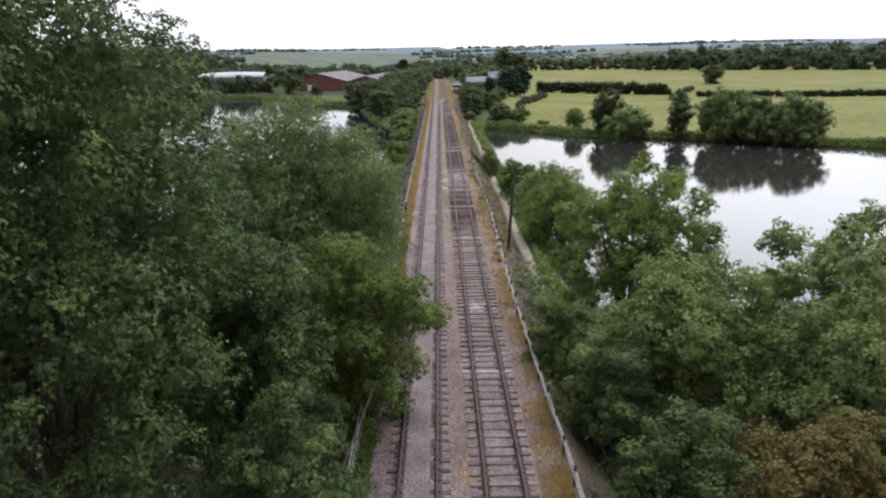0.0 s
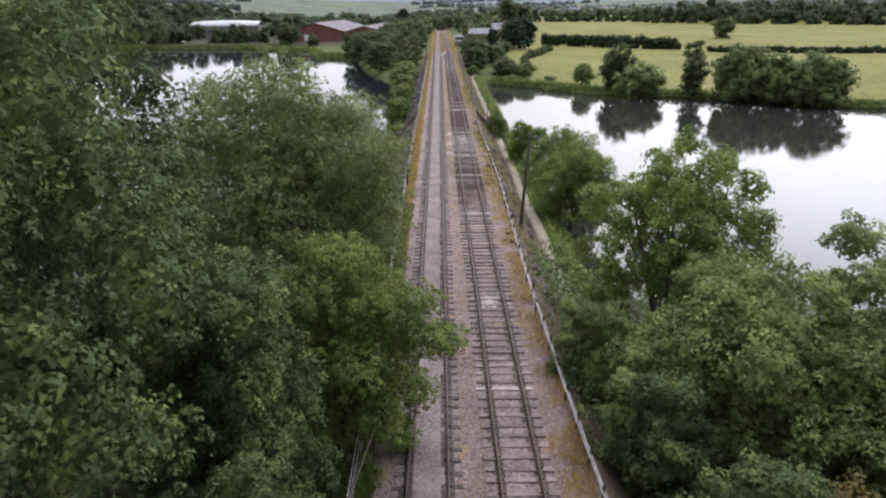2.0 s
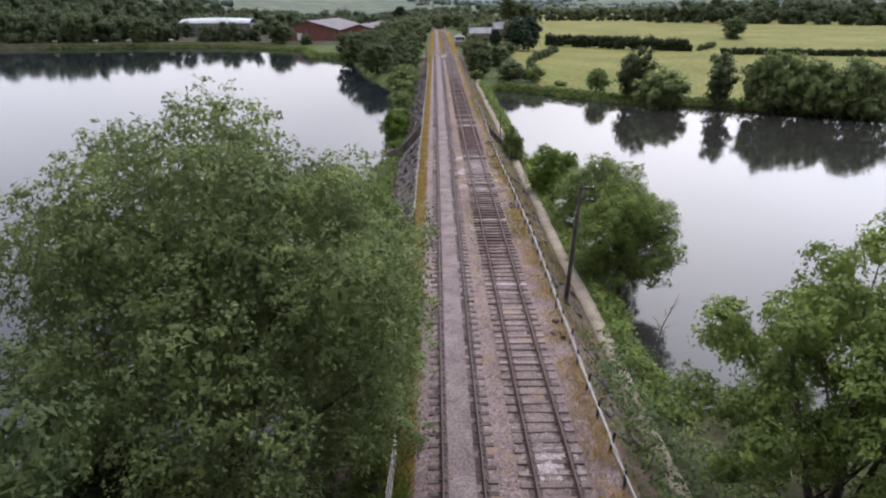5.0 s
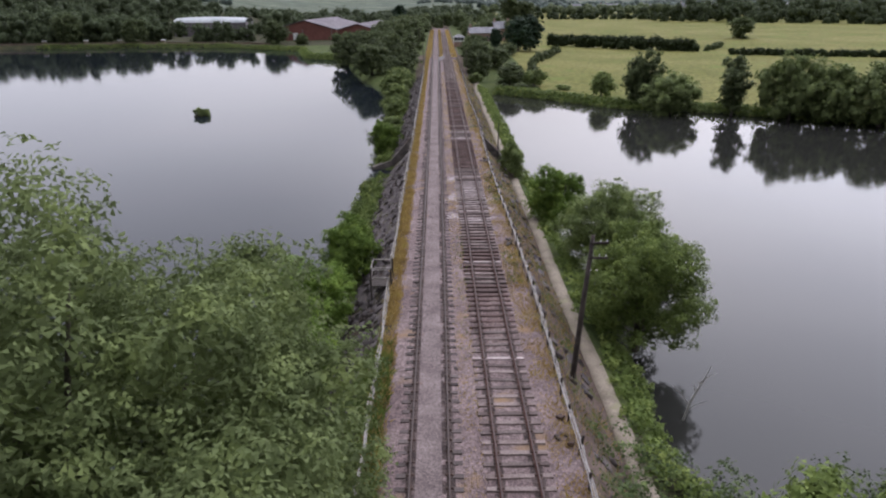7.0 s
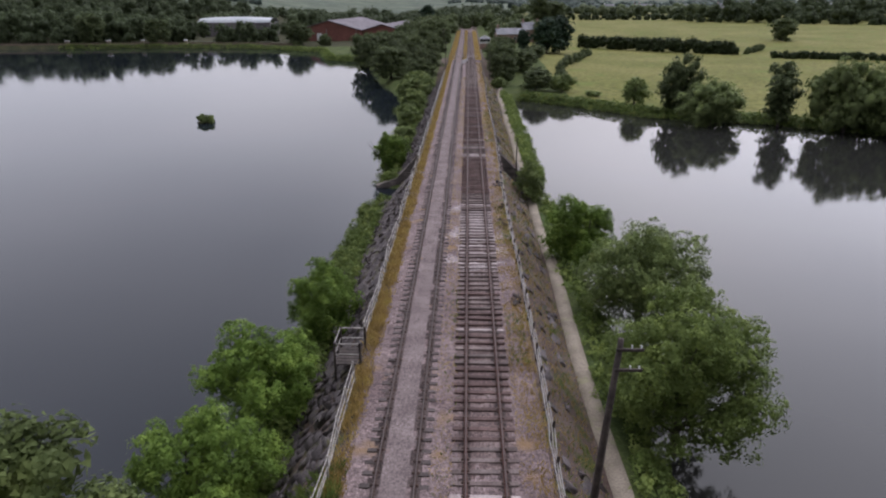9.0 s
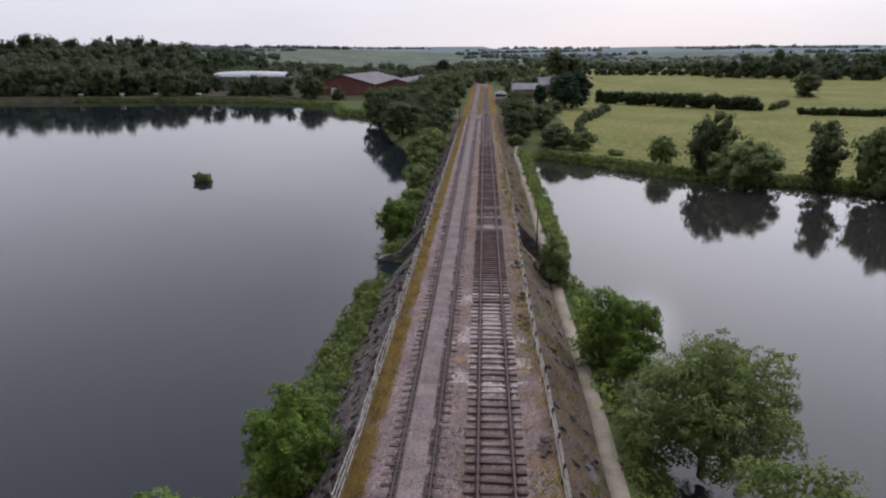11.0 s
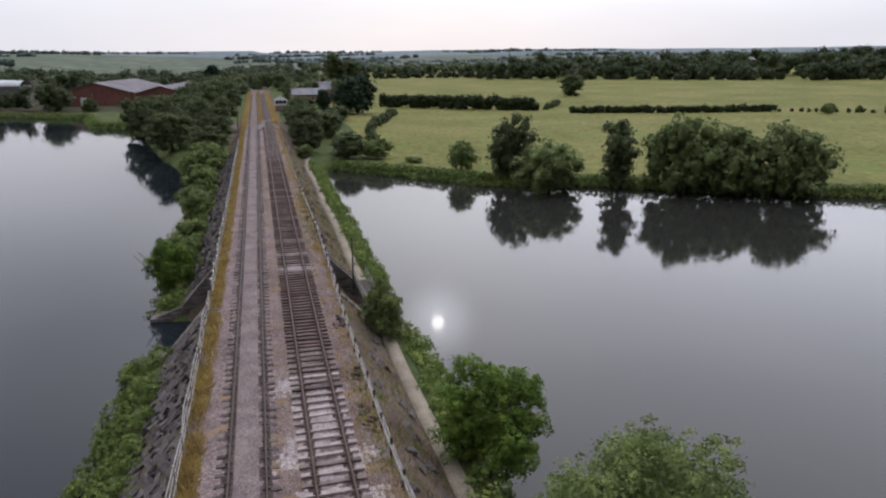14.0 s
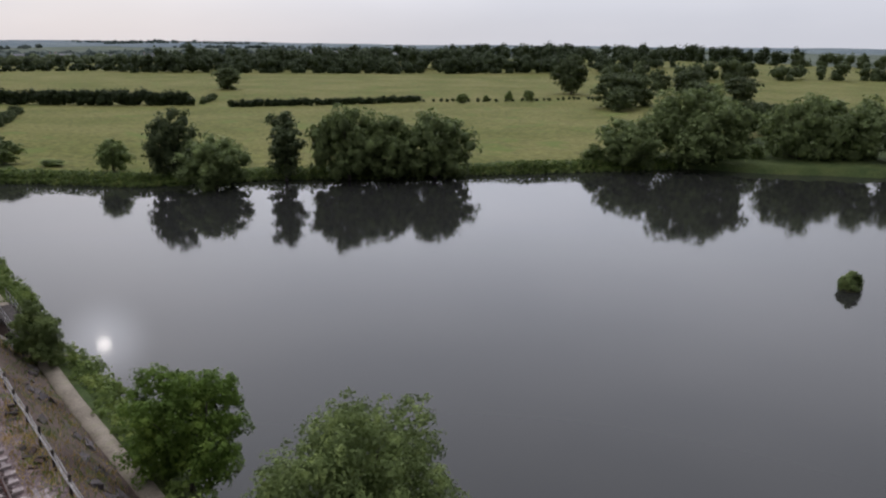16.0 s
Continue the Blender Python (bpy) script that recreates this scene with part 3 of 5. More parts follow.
mi[(cx > 24) & (cy > 140) & (shore < -5.5) & (cy > 150 - 0.2 * cx)] = 1
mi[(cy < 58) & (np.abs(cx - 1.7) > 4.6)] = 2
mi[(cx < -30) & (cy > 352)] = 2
mi[(np.abs(cx - 1.7) < 7.4) & (cy < 262) & (shore < 0)] = 3
mi[(np.abs(cx - 1.7) < 5.5) & (cy < 700)] = 3
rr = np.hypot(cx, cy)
# beyond these distances the ground takes the haze-tinted colours
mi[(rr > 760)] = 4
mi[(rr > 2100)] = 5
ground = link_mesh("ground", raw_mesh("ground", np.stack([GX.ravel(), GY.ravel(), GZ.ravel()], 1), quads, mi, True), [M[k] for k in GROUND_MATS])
tagged(ground, "grassy lakeside land with fields, banks and distant hills", "ground", kind="structure")

for name, x0, x1, mat_name, label in (("water_west", -420, 1.7, "water_west", "calm dark blue-grey lake water mirroring the sky"), ("water_east", 1.7, 420, "water_east", "calm murky grey lake water mirroring sky and trees")):
    bm = bmesh.new()
    bm.faces.new([bm.verts.new(p) for p in ((x0, -20, WATER), (x1, -20, WATER), (x1, 420, WATER), (x0, 420, WATER))])
    tagged(part(name, bm, M[mat_name]), label, "lake", kind="structure")

# concrete path on the lake side of the embankment
py = np.arange(20, 207, 1.0)
pv, pq = [], []
for i, y in enumerate(py):
    off = 0.08 * math.sin(y * 0.23) + (0.0 if y < 190 else 0.06 * (y - 190))
    z = -2.93 + 0.02 * math.sin(y * 0.9)
    pv += [(8.80 + off, y, z - 0.3), (8.86 + off, y, z), (9.72 + off, y, z), (9.78 + off, y, z - 0.3)]
for i in range(len(py) - 1):
    if 112 <= py[i] < 122:
        continue
    for k in range(3):
        a = 4 * i + k
        pq.append((a, a + 1, a + 5, a + 4))
path = link_mesh("pavement", raw_mesh("pavement", pv, pq), M["concrete"])
tagged(path, "narrow pale concrete footpath along the embankment foot", "path", kind="structure")

# ballast bed: shoulders, filled four-foot on one road, open cribs on the other
bx = np.concatenate([np.arange(-2.25, 6.0, 0.17), [6.0]])
by = np.concatenate([np.arange(-20, 12, 1.0), np.arange(12, 190, 0.33), np.arange(190, 440, 1.2)])
BX, BY = np.meshgrid(bx, by)
level = np.interp(BX, [-2.25, -1.95, -1.3, -0.9, -0.7, 0.7, 0.9, 1.3, 2.1, 2.5, 4.4, 5.0, 5.7, 6.0], [-0.42, -0.27, -0.215, -0.20, -0.128, -0.128, -0.20, -0.215, -0.215, -0.20, -0.20, -0.22, -0.30, -0.42])
rngb = np.random.default_rng(5)
BZ = level + 0.022 * wave(BX, BY, 2.1) + 0.014 * rngb.normal(size=BX.shape)
BZ -= 0.05 * (np.abs(BX - 3.4) < 1.5) * smooth(66, 70, BY) * (1 - smooth(186, 190, BY))
for yc in (42.3, 83.2, 92.8, 118.0):
    BZ += 0.055 * np.exp(-((BX - 3.4) / 0.75) ** 4 - ((BY - yc) / 0.95) ** 4)
n1, n2 = len(bx), len(by)
ii = np.arange((n2 - 1) * n1).reshape(n2 - 1, n1)[:, :-1].ravel()
bq = np.stack([ii, ii + 1, ii + n1 + 1, ii + n1], 1)
qx, qy = BX.ravel()[bq].mean(1), BY.ravel()[bq].mean(1)
bmi = np.zeros(len(bq), int)
edge = 0.35 * wave(qx, qy, 1.7) + 0.3 * rngb.normal(size=len(qx))
bmi[(np.abs(qx - 3.4 + edge * 0.5) < 1.25) & (((qy > 62 + edge) & (qy < 83 + edge)) | ((qy > 100 + edge) & (qy < 119 + edge)) | ((qy > 122) & (qy < 190)))] = 1
bmi[(qx > 2.3) & (qx < 4.6) & ((np.abs(qy - 42.3 + edge) < 0.8) | (np.abs(qy - 83.2 + edge) < 1.0) | (np.abs(qy - 92.8 + edge) < 1.3) | (np.abs(qy - 118 + edge) < 1.1))] = 2
bmi[(qx > 1.2 + edge) & (qx < 5.5 + edge) & (qy > 84) & (qy < 98) & (wave(qx, qy, 1.15, 0.7) + 0.25 * edge > 0.28)] = 2
bmi[(np.abs(qx + 0.1 * edge) < 0.52) & (qy < 236)] = 4
for xc in (0.0, 3.4):   # rust shed by the rails
    bmi[np.abs(np.abs(qx - xc) - 0.753) < 0.21 + 0.08 * edge] = 3
bmi[(qy > 236) & (np.abs(qx - 1.7 + edge) > 1.0)] = 1
ballast = link_mesh("ballast", raw_mesh("ballast", np.stack([BX.ravel(), BY.ravel(), BZ.ravel()], 1), bq, bmi, True), [M["ballast"], M["ballast_rust"], M["ballast_pale"], M["ballast_oily"], M["ballast_fine"]])
tagged(ballast, "grey stone track ballast with rusty and pale patches", "ballast", kind="structure")



# ---- railway tracks ----
def rail_mesh(y0, y1, name):
    """A bull-nosed rail: head, web and foot in one section, along y."""
    sec = [(-0.068, -0.145), (0.068, -0.145), (0.068, -0.130), (0.012, -0.115), (0.012, -0.045), (0.035, -0.035), (0.036, -0.006), (0.028, 0.0), (-0.028, 0.0), (-0.036, -0.006), (-0.035, -0.035), (-0.012, -0.045), (-0.012, -0.115), (-0.068, -0.130)]
    ys = np.arange(y0, y1 + 0.1, 9.0)
    rng = np.random.default_rng(int(y1))
    V, Q, K = [], [], []
    n = len(sec)
    for i, y in enumerate(ys):
        dx, dz = rng.normal() * 0.006, rng.normal() * 0.004
        V += [(x + dx, y, z + dz) for x, z in sec]
    for i in range(len(ys) - 1):
        for k in range(n):
            a, b = i * n + k, i * n + (k + 1) % n
            Q.append((a, a + n, b + n, b))
            K.append(1 if k == 7 else 0)
    return raw_mesh(name, V, Q, K)


def sleeper_mesh(seed, top, chair=True):
    """A timber sleeper with worn edges, with its two iron chairs."""
    rng = random.Random(seed)
    b = bmesh.new()
    box(b, -1.29 + rng.uniform(-0.04, 0.04), 1.29 + rng.uniform(-0.04, 0.04), -0.127, 0.127, top - 0.12, top, 0.018)
    for v in b.verts:
        v.co.z += rng.uniform(-0.008, 0.008)
        v.co.y += rng.uniform(-0.010, 0.010)
    me = bpy.data.meshes.new("sleeper")
    b.to_mesh(me)
    b.free()
    return me


def chair_meshes(xc, ys, name):
    """Cast-iron chairs under both rails at every sleeper, joined."""
    V, Q = [], []
    cube = np.array([(-1, -1, 0), (1, -1, 0), (1, 1, 0), (-1, 1, 0), (-0.55, -0.7, 1), (0.55, -0.7, 1), (0.55, 0.7, 1), (-0.55, 0.7, 1)], float)
    q = np.array([(0, 1, 5, 4), (1, 2, 6, 5), (2, 3, 7, 6), (3, 0, 4, 7), (4, 5, 6, 7)])
    for y in ys:
        for s in (-0.753, 0.753):
            for side in (-1, 1):
                Q.append(q + 8 * len(V))
                V.append(cube * (0.06, 0.075, 0.06) + (xc + s + side * 0.105, y, -0.145))
    return raw_mesh(name, np.concatenate(V), np.concatenate(Q))


def build_track(xc, step, label, base_mat, rail_mat, seed, top):
    tr = thing("railway_track", (xc, 0, 0), label, "railway track", "railway tracks")
    for s in (-0.753, 0.753):
        r = link_mesh("rail", rail_mesh(-20, 438, "rail"), [M[rail_mat], M["railhead"]], tr)
        r.location = (s, 0, 0)
    rng = random.Random(seed)
    plain = [sleeper_mesh(seed + k, top) for k in range(6)]
    sets = {"": plain}
    for kind in ("timber_dark", "timber_pale"):
        sets[kind] = [me.copy() for me in plain[:3]]
        for me in sets[kind]:
            me.materials.append(M[kind])
    for me in plain:
        me.materials.append(M[base_mat])
    ys, rest = [], []
    y = 14.0
    while y < 400:
        yy = y + rng.uniform(-0.05, 0.05)
        ys.append(yy)
        near = 22 < y < 190 and len(ys) < 290
        kind = ""
        if xc > 1:
            if 101.5 < y < 117 or 63 < y < 80 and rng.random() < 0.5 or 124 < y < 180 and rng.random() < 0.7:
                kind = "timber_dark"
            elif (84 < y < 98 and rng.random() < 0.6) or rng.random() < 0.06 or any(abs(y - c) < 0.9 for c in (83.2, 92.8, 118)):
                kind = "timber_pale"
        me = rng.choice(sets[kind])
        m = pose(0, yy, rng.uniform(-0.012, 0.012), rng.uniform(-1, 1), 0, rng.uniform(-1.6, 1.6))
        if near:
            o = new("sleeper", me)
            o.parent = tr
            o.matrix_basis = m
        else:
            rest.append((me, m))
        y += step if not (xc > 1 and 101 < y < 118) else step * 0.82
    V, Q, n = [], [], 0
    for me, m in rest:
        co = [m @ v.co for v in me.vertices]
        V += [tuple(c) for c in co]
        for p in me.polygons:
            if len(p.vertices) == 4:
                Q.append([n + k for k in p.vertices])
        n += len(co)
    far = link_mesh("sleeper_rest", raw_mesh("sleeper_rest", V, Q), M[base_mat], tr)
    far["kind"] = "stuff"
    ch = link_mesh("rail_chair", chair_meshes(0, [k for k in ys if k < 190], "rail_chair"), M["rust"], tr, "rusty cast-iron rail chairs")
    ch["kind"] = "stuff"
    return tr


track_w = build_track(0.0, 0.74, "rusty railway track with sleepers half buried in grey ballast", "timber_brown", "rust", 11, -0.172)
track_e = build_track(3.4, 0.71, "disused rusty railway track on exposed weathered timber sleepers", "timber", "rust_red", 31, -0.140)



# ---- trees and bushes close to the line ----
def near_tree(name, x, y, z, label, leaf, seed, rx, ry, z0, z1, n, puff, count, size, **kw):
    bark = kw.pop("bark", "bark")
    cat = kw.pop("category", "tree")
    ms = tree_meshes(seed, rx, ry, z0, z1, n, puff, int(1.8 * count), 0.74 * size, tuft=2.0 * size, inner=0.16, **kw)
    return plant_tree(name, (x, y, z), ms, leaf, label, cat, bark=bark)


near_tree("ash_tree", -11.2, 18.5, -4, "tall dense dark green ash tree beside the railway", "leaf_dark", 1, 6.4, 7.6, 4.6, 24.6, 100, 1.8, 72000, 0.185, trunk=0.4, low=-0.88)
near_tree("ash_tree", -13.2, 28.5, -4, "tall dark green ash tree with a ragged crown", "leaf_dark", 2, 6.0, 5.5, 4.0, 21.0, 60, 1.7, 36000, 0.190, trunk=0.35, low=-0.9)
near_tree("sycamore_tree", -6.6, 24.2, -4, "rounded dark green sycamore below the taller ash", "leaf_dark", 3, 3.6, 3.6, 2.0, 13.6, 44, 1.3, 48000, 0.140, trunk=0.22, low=-0.95)
near_tree("alder_tree", -3.2, 28.2, -3.6, "leafy alder overhanging the railway track", "leaf_sallow", 4, 3.4, 3.0, 1.5, 12.2, 40, 1.15, 48000, 0.118, trunk=0.16, low=-0.9, extra=[(3.4, -1.2, 8.6, 1.0), (4.0, -1.6, 8.9, 0.8), (2.8, -0.2, 9.6, 1.1)])
near_tree("elder_bush", -4.3, 19.0, -3.6, "dark green elder bush at the embankment side", "leaf_dark", 5, 2.6, 3.2, 0.5, 9.0, 30, 1.1, 28000, 0.132, trunk=0.12, low=-0.95, category="bush", stems=3)
near_tree("willow_tree", -8.2, 41.8, -4.4, "large rounded grey-green willow tree by the lake", "leaf_willow", 6, 8.4, 7.2, 2.0, 17.3, 160, 1.6, 84000, 0.2, trunk=0.35, low=-0.55, slim=0.3, extra=[(5.6, -2.5, 13.0, 1.4), (5.9, -3.6, 11.0, 1.3), (4.8, -4.2, 13.6, 1.5), (5.0, 0.0, 11.6, 1.4), (4.0, -1.0, 15.2, 1.5), (-3.0, -2.0, 15.2, 1.5)])
# added filler bushes; their darkest leaf colour stands in for shade under the willow
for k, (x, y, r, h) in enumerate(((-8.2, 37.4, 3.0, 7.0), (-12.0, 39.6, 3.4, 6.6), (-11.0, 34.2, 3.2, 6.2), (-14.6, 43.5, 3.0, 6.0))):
    near_tree("elder_bush", x, y, -4.3, "dark-leaved filler bush added below the willow in place of shade", "leaf_hedge", 120 + k, r, r, 0.2, h, 26, 1.2, 9000, 0.19, trunk=0.09, low=-0.95, category="bush", stems=3)
near_tree("willow_tree", -5.8, 50.2, -4.6, "smaller thin-leaved willow at the water", "leaf_mid", 7, 2.0, 2.0, 1.0, 14.4, 36, 0.8, 12300, 0.236, trunk=0.15, low=-0.9, slim=0.3, stems=2)
near_tree("willow_tree", 13.2, 40.6, -4.2, "open-crowned willow with pale green leaves", "leaf_sallow", 8, 5.8, 5.0, 2.5, 13.6, 64, 1.1, 22000, 0.240, trunk=0.17, low=-0.8, slim=0.32, stems=3)
near_tree("sycamore_tree", 14.0, 32.0, -4, "spreading mid-green tree in the lakeside wood", "leaf_mid", 9, 5.6, 5.4, 1.0, 9.4, 54, 1.5, 26100, 0.214, trunk=0.25, low=-0.9)
near_tree("birch_tree", 22.5, 34.0, -4, "slender grey-leaved birch above the wood", "leaf_willow", 10, 4.6, 4.6, 1.0, 11.8, 46, 1.2, 17000, 0.250, trunk=0.16, low=-0.8)
near_tree("alder_tree", 20.0, 27.5, -4, "broad green alder in the lakeside wood", "leaf_mid", 12, 5.2, 5.2, 0.5, 8.8, 46, 1.5, 18800, 0.214, trunk=0.22, low=-0.9)
near_tree("hawthorn_bush", 8.9, 28.2, -3.4, "dark green hawthorn bush beside the fence", "leaf_dark", 13, 2.1, 2.1, 0.3, 6.5, 26, 0.85, 10200, 0.175, trunk=0.1, low=-0.95, category="bush", stems=2)
near_tree("hawthorn_bush", 10.4, 22.2, -3.6, "dense dark green hawthorn bush", "leaf_dark", 14, 2.5, 2.5, 0.3, 6.6, 28, 0.95, 10900, 0.184, trunk=0.1, low=-0.95, category="bush", stems=2)
near_tree("hawthorn_bush", 14.6, 20.5, -3.8, "brownish olive hawthorn bush with turning leaves", "leaf_brown", 15, 3.6, 3.4, 0.3, 6.8, 40, 1.1, 17400, 0.175, trunk=0.14, low=-0.95, category="bush", stems=2)
near_tree("elder_bush", 7.9, 35.0, -3.0, "fresh green elder bush against the pipe fence", "leaf_mid", 16, 2.0, 3.0, 0.2, 6.0, 26, 0.9, 10200, 0.175, trunk=0.09, low=-0.95, category="bush", stems=3)
near_tree("elder_bush", 18.5, 14.0, -4, "leafy mid-green elder bush", "leaf_mid", 17, 4.0, 3.6, 0.3, 6.4, 34, 1.2, 13000, 0.195, trunk=0.12, low=-0.95, category="bush", stems=3)

# lakeside trees along the causeway
near_tree("willow_tree", 13.2, 69.5, -4.6, "rounded light green willow leaning over the lake", "leaf_sallow", 21, 4.0, 4.0, 0.2, 8.0, 60, 1.25, 21800, 0.211, trunk=0.2, low=-0.9, slim=0.32, lean=(0.2, -0.2))
near_tree("willow_tree", 14.4, 83.0, -4.6, "rounded willow tree at the lake edge", "leaf_mid", 22, 4.5, 4.3, 0.2, 7.0, 60, 1.25, 21800, 0.211, trunk=0.2, low=-0.9, slim=0.32)
near_tree("ash_sapling", 11.6, 92.5, -4.3, "bushy bright green young ash by the footpath", "leaf_bright", 23, 2.7, 2.7, 0.3, 6.1, 40, 0.9, 13800, 0.175, trunk=0.12, low=-0.95)
near_tree("hawthorn_bush", 9.0, 109.0, -3.5, "round green hawthorn bush on the path edge", "leaf_mid", 24, 1.5, 1.9, 0.2, 4.2, 20, 0.65, 9800, 0.137, trunk=0.08, low=-0.95, category="bush", stems=2)
near_tree("willow_bush", -7.4, 128.5, -5.0, "round bright green willow bush at the water", "leaf_bright", 25, 2.3, 2.4, 0.3, 5.3, 26, 0.85, 8700, 0.175, trunk=0.08, low=-0.95, category="bush", stems=3)
near_tree("willow_bush", -6.4, 79.0, -4.2, "dense green willow bush on the embankment", "leaf_bright", 26, 2.3, 2.8, 0.2, 5.6, 30, 0.85, 11600, 0.165, trunk=0.09, low=-0.95, category="bush", stems=3)
near_tree("willow_bush", -8.0, 71.0, -4.8, "spreading green willow bush at the water", "leaf_bright", 27, 3.0, 3.6, 0.2, 5.4, 38, 0.95, 11600, 0.175, trunk=0.09, low=-0.95, category="bush", stems=3)
near_tree("willow_bush", -8.6, 64.0, -4.8, "low leafy green willow bush at the water", "leaf_bright", 28, 3.0, 3.4, 0.2, 5.0, 30, 0.95, 10900, 0.175, trunk=0.09, low=-0.95, category="bush", stems=3)
near_tree("willow_bush", -8.0, 56.0, -4.6, "leafy green willow bush below the fence", "leaf_bright", 29, 2.6, 3.0, 0.2, 5.4, 28, 0.95, 10200, 0.175, trunk=0.09, low=-0.95, category="bush", stems=3)

# shared crowns for the middle distance
BUSH = [tree_meshes(200 + k, 2.4, 2.4, 0.1, 4.6, 20, 0.95, 2800, 0.36, trunk=0.09, low=-0.95, stems=2, core=0.5, inner=0.0) for k in range(3)]
ROUND = [tree_meshes(210 + k, 4.9, 4.7, 0.1, 10.0, 38, 1.5, 5600, 0.45, trunk=0.25, low=-0.98, core=0.5, inner=0.0) for k in range(3)]
WIDE = [tree_meshes(220 + k, 7.4, 6.2, -0.2, 10.0, 52, 1.85, 8500, 0.48, trunk=0.3, low=-0.98, core=0.5, inner=0.0) for k in range(3)]
COLUMN = [tree_meshes(230, 2.6, 2.6, 0.6, 11.5, 34, 1.15, 4800, 0.43, trunk=0.2, low=-0.95, core=0.5, inner=0.0)]
SPIRE = [tree_meshes(240, 4.4, 4.4, 0.5, 14.0, 44, 1.65, 4800, 0.54, trunk=0.25, low=-0.97, core=0.5, inner=0.0)]


def grow(kind, meshes, x, y, radius, top, leaf, label, own, seed, category="tree", z=None):
    """A tree of the middle distance: one of the shared crowns at its radius and height."""
    z = float(ground_height(x, y)) if z is None else z
    r0, h0 = own
    s = radius / r0
    return plant_tree(kind, (x, y, z), meshes, leaf, label, category, turn=(seed * 47) % 360, scale=(s, s, (top - z) / h0))


B, R_, W_, C_, S_ = (2.9, 5.2), (5.2, 10.9), (7.8, 11.2), (3.1, 12.2), (5.0, 15.0)
# left bank of the causeway, going away
for k, (x, y, r, top) in enumerate([(-7.4, 138, 2.2, -1.4), (-7.2, 147, 2.4, -1.8), (-7.2, 159, 2.7, -0.6), (-8.4, 167, 2.8, -1.0), (-7.8, 176, 3.2, 0.0), (-9.0, 187, 4.0, 1.0), (-8.5, 199, 4.0, 1.8)]):
    grow("willow_bush", BUSH[k % 3], x, y, r, top, "leaf_mid", "green willow bush on the stone bank", B, k, "bush", z=-4.9)
for k, (x, y, r, top) in enumerate([(-9.0, 213, 4.6, 3.0), (-17.5, 226, 6.2, 5.6), (-9, 230, 5.0, 4.6), (-20, 240, 6.5, 7.0), (-10, 246, 5.0, 5.0), (-24, 256, 6.5, 7.6), (-14, 262, 5.5, 6.5), (-30, 274, 6.5, 6.8), (-20, 280, 6.0, 6.5), (-9, 284, 4.8, 5.0), (-27, 296, 6.0, 5.5), (-14, 304, 5.5, 6.0), (-22, 322, 6, 6.5), (-8, 330, 5, 6), (-10, 365, 6, 8), (-24, 350, 6, 6)]):
    grow("willow_tree" if k % 3 else "alder_tree", ROUND[k % 3], x, y, r, top, "leaf_far", "full green lakeside tree in the railway-side wood", R_, k, z=float(min(-3.2, ground_height(x, y))))
# right of the line before the station
for k, (x, y, r, top) in enumerate([(11.4, 214, 4.2, 4.6), (11.5, 226, 4.6, 6.0), (18.5, 206, 4.6, 1.6), (17, 236, 5.2, 3.6), (10.5, 240, 4.2, 5.4), (12, 256, 4.4, 5.8), (20, 254, 4.5, 2.6), (24, 272, 4.5, 2.4), (13, 275, 4, 4.6), (16, 296, 4.0, 4.0)]):
    grow("alder_tree", ROUND[(k + 1) % 3], x, y, r, top, "leaf_far" if k % 3 else "leaf_mid", "dense green tree beside the line near the station", R_, k + 30, z=float(min(-2.5, ground_height(x, y))))
for k, (x, y, r, top) in enumerate([(24.2, 203.5, 3.4, 0.5), (36.5, 184.6, 3.3, 1.6), (9.8, 203, 2.2, -0.5), (30, 196, 2.2, -2.6)]):
    grow("hawthorn_bush", BUSH[k % 3], x, y, r, top, "leaf_hedge", "round dark hawthorn bush on the far bank", B, k + 50, "bush")
# far bank of the eastern lake
grow("alder_tree", ROUND[0], 43.5, 176.5, 4.6, 6.8, "leaf_far", "green alder on the far lake bank", R_, 61, z=-4.9)
grow("willow_tree", WIDE[0], 46.5, 167.5, 7.0, 3.2, "leaf_willow", "low spreading grey-green willow over the water", W_, 62, z=-5.3)
grow("poplar_tree", COLUMN[0], 57.8, 165.5, 3.4, 6.5, "leaf_far", "narrow dark green poplar on the bank", C_, 63, z=-4.9)
grow("willow_tree", WIDE[1], 66.5, 160.0, 7.2, 7.4, "leaf_willow", "tall grey-green willow on the far bank", W_, 64, z=-5.0)
grow("willow_tree", WIDE[2], 79.0, 152.5, 8.0, 6.2, "leaf_willow", "wide grey-green willow mirrored in the lake", W_, 65, z=-5.0)
grow("willow_tree", WIDE[0], 115.0, 138.0, 8.5, 4.6, "leaf_willow", "huge domed grey-green willow by the lake", W_, 66, z=-4.9)
grow("willow_tree", WIDE[1], 126.0, 131.0, 11.5, 10.4, "leaf_willow", "huge rounded willow by the lake", W_, 67, z=-4.8)
grow("willow_tree", WIDE[2], 144.0, 118.5, 8.5, 8.6, "leaf_willow", "large dark willow on the lake bank", W_, 68, z=-4.8)
grow("willow_tree", WIDE[0], 158.0, 101.0, 10.0, 9.0, "leaf_willow", "large grey-green willow on the lake bank", W_, 69, z=-4.8)
grow("alder_tree", ROUND[1], 178.7, 141.5, 5.8, 5.0, "leaf_hedge", "dark alder behind the lakeside willows", R_, 70)
grow("alder_tree", ROUND[2], 160, 138, 6.5, 6.0, "leaf_far", "green tree behind the lakeside willows", R_, 71)
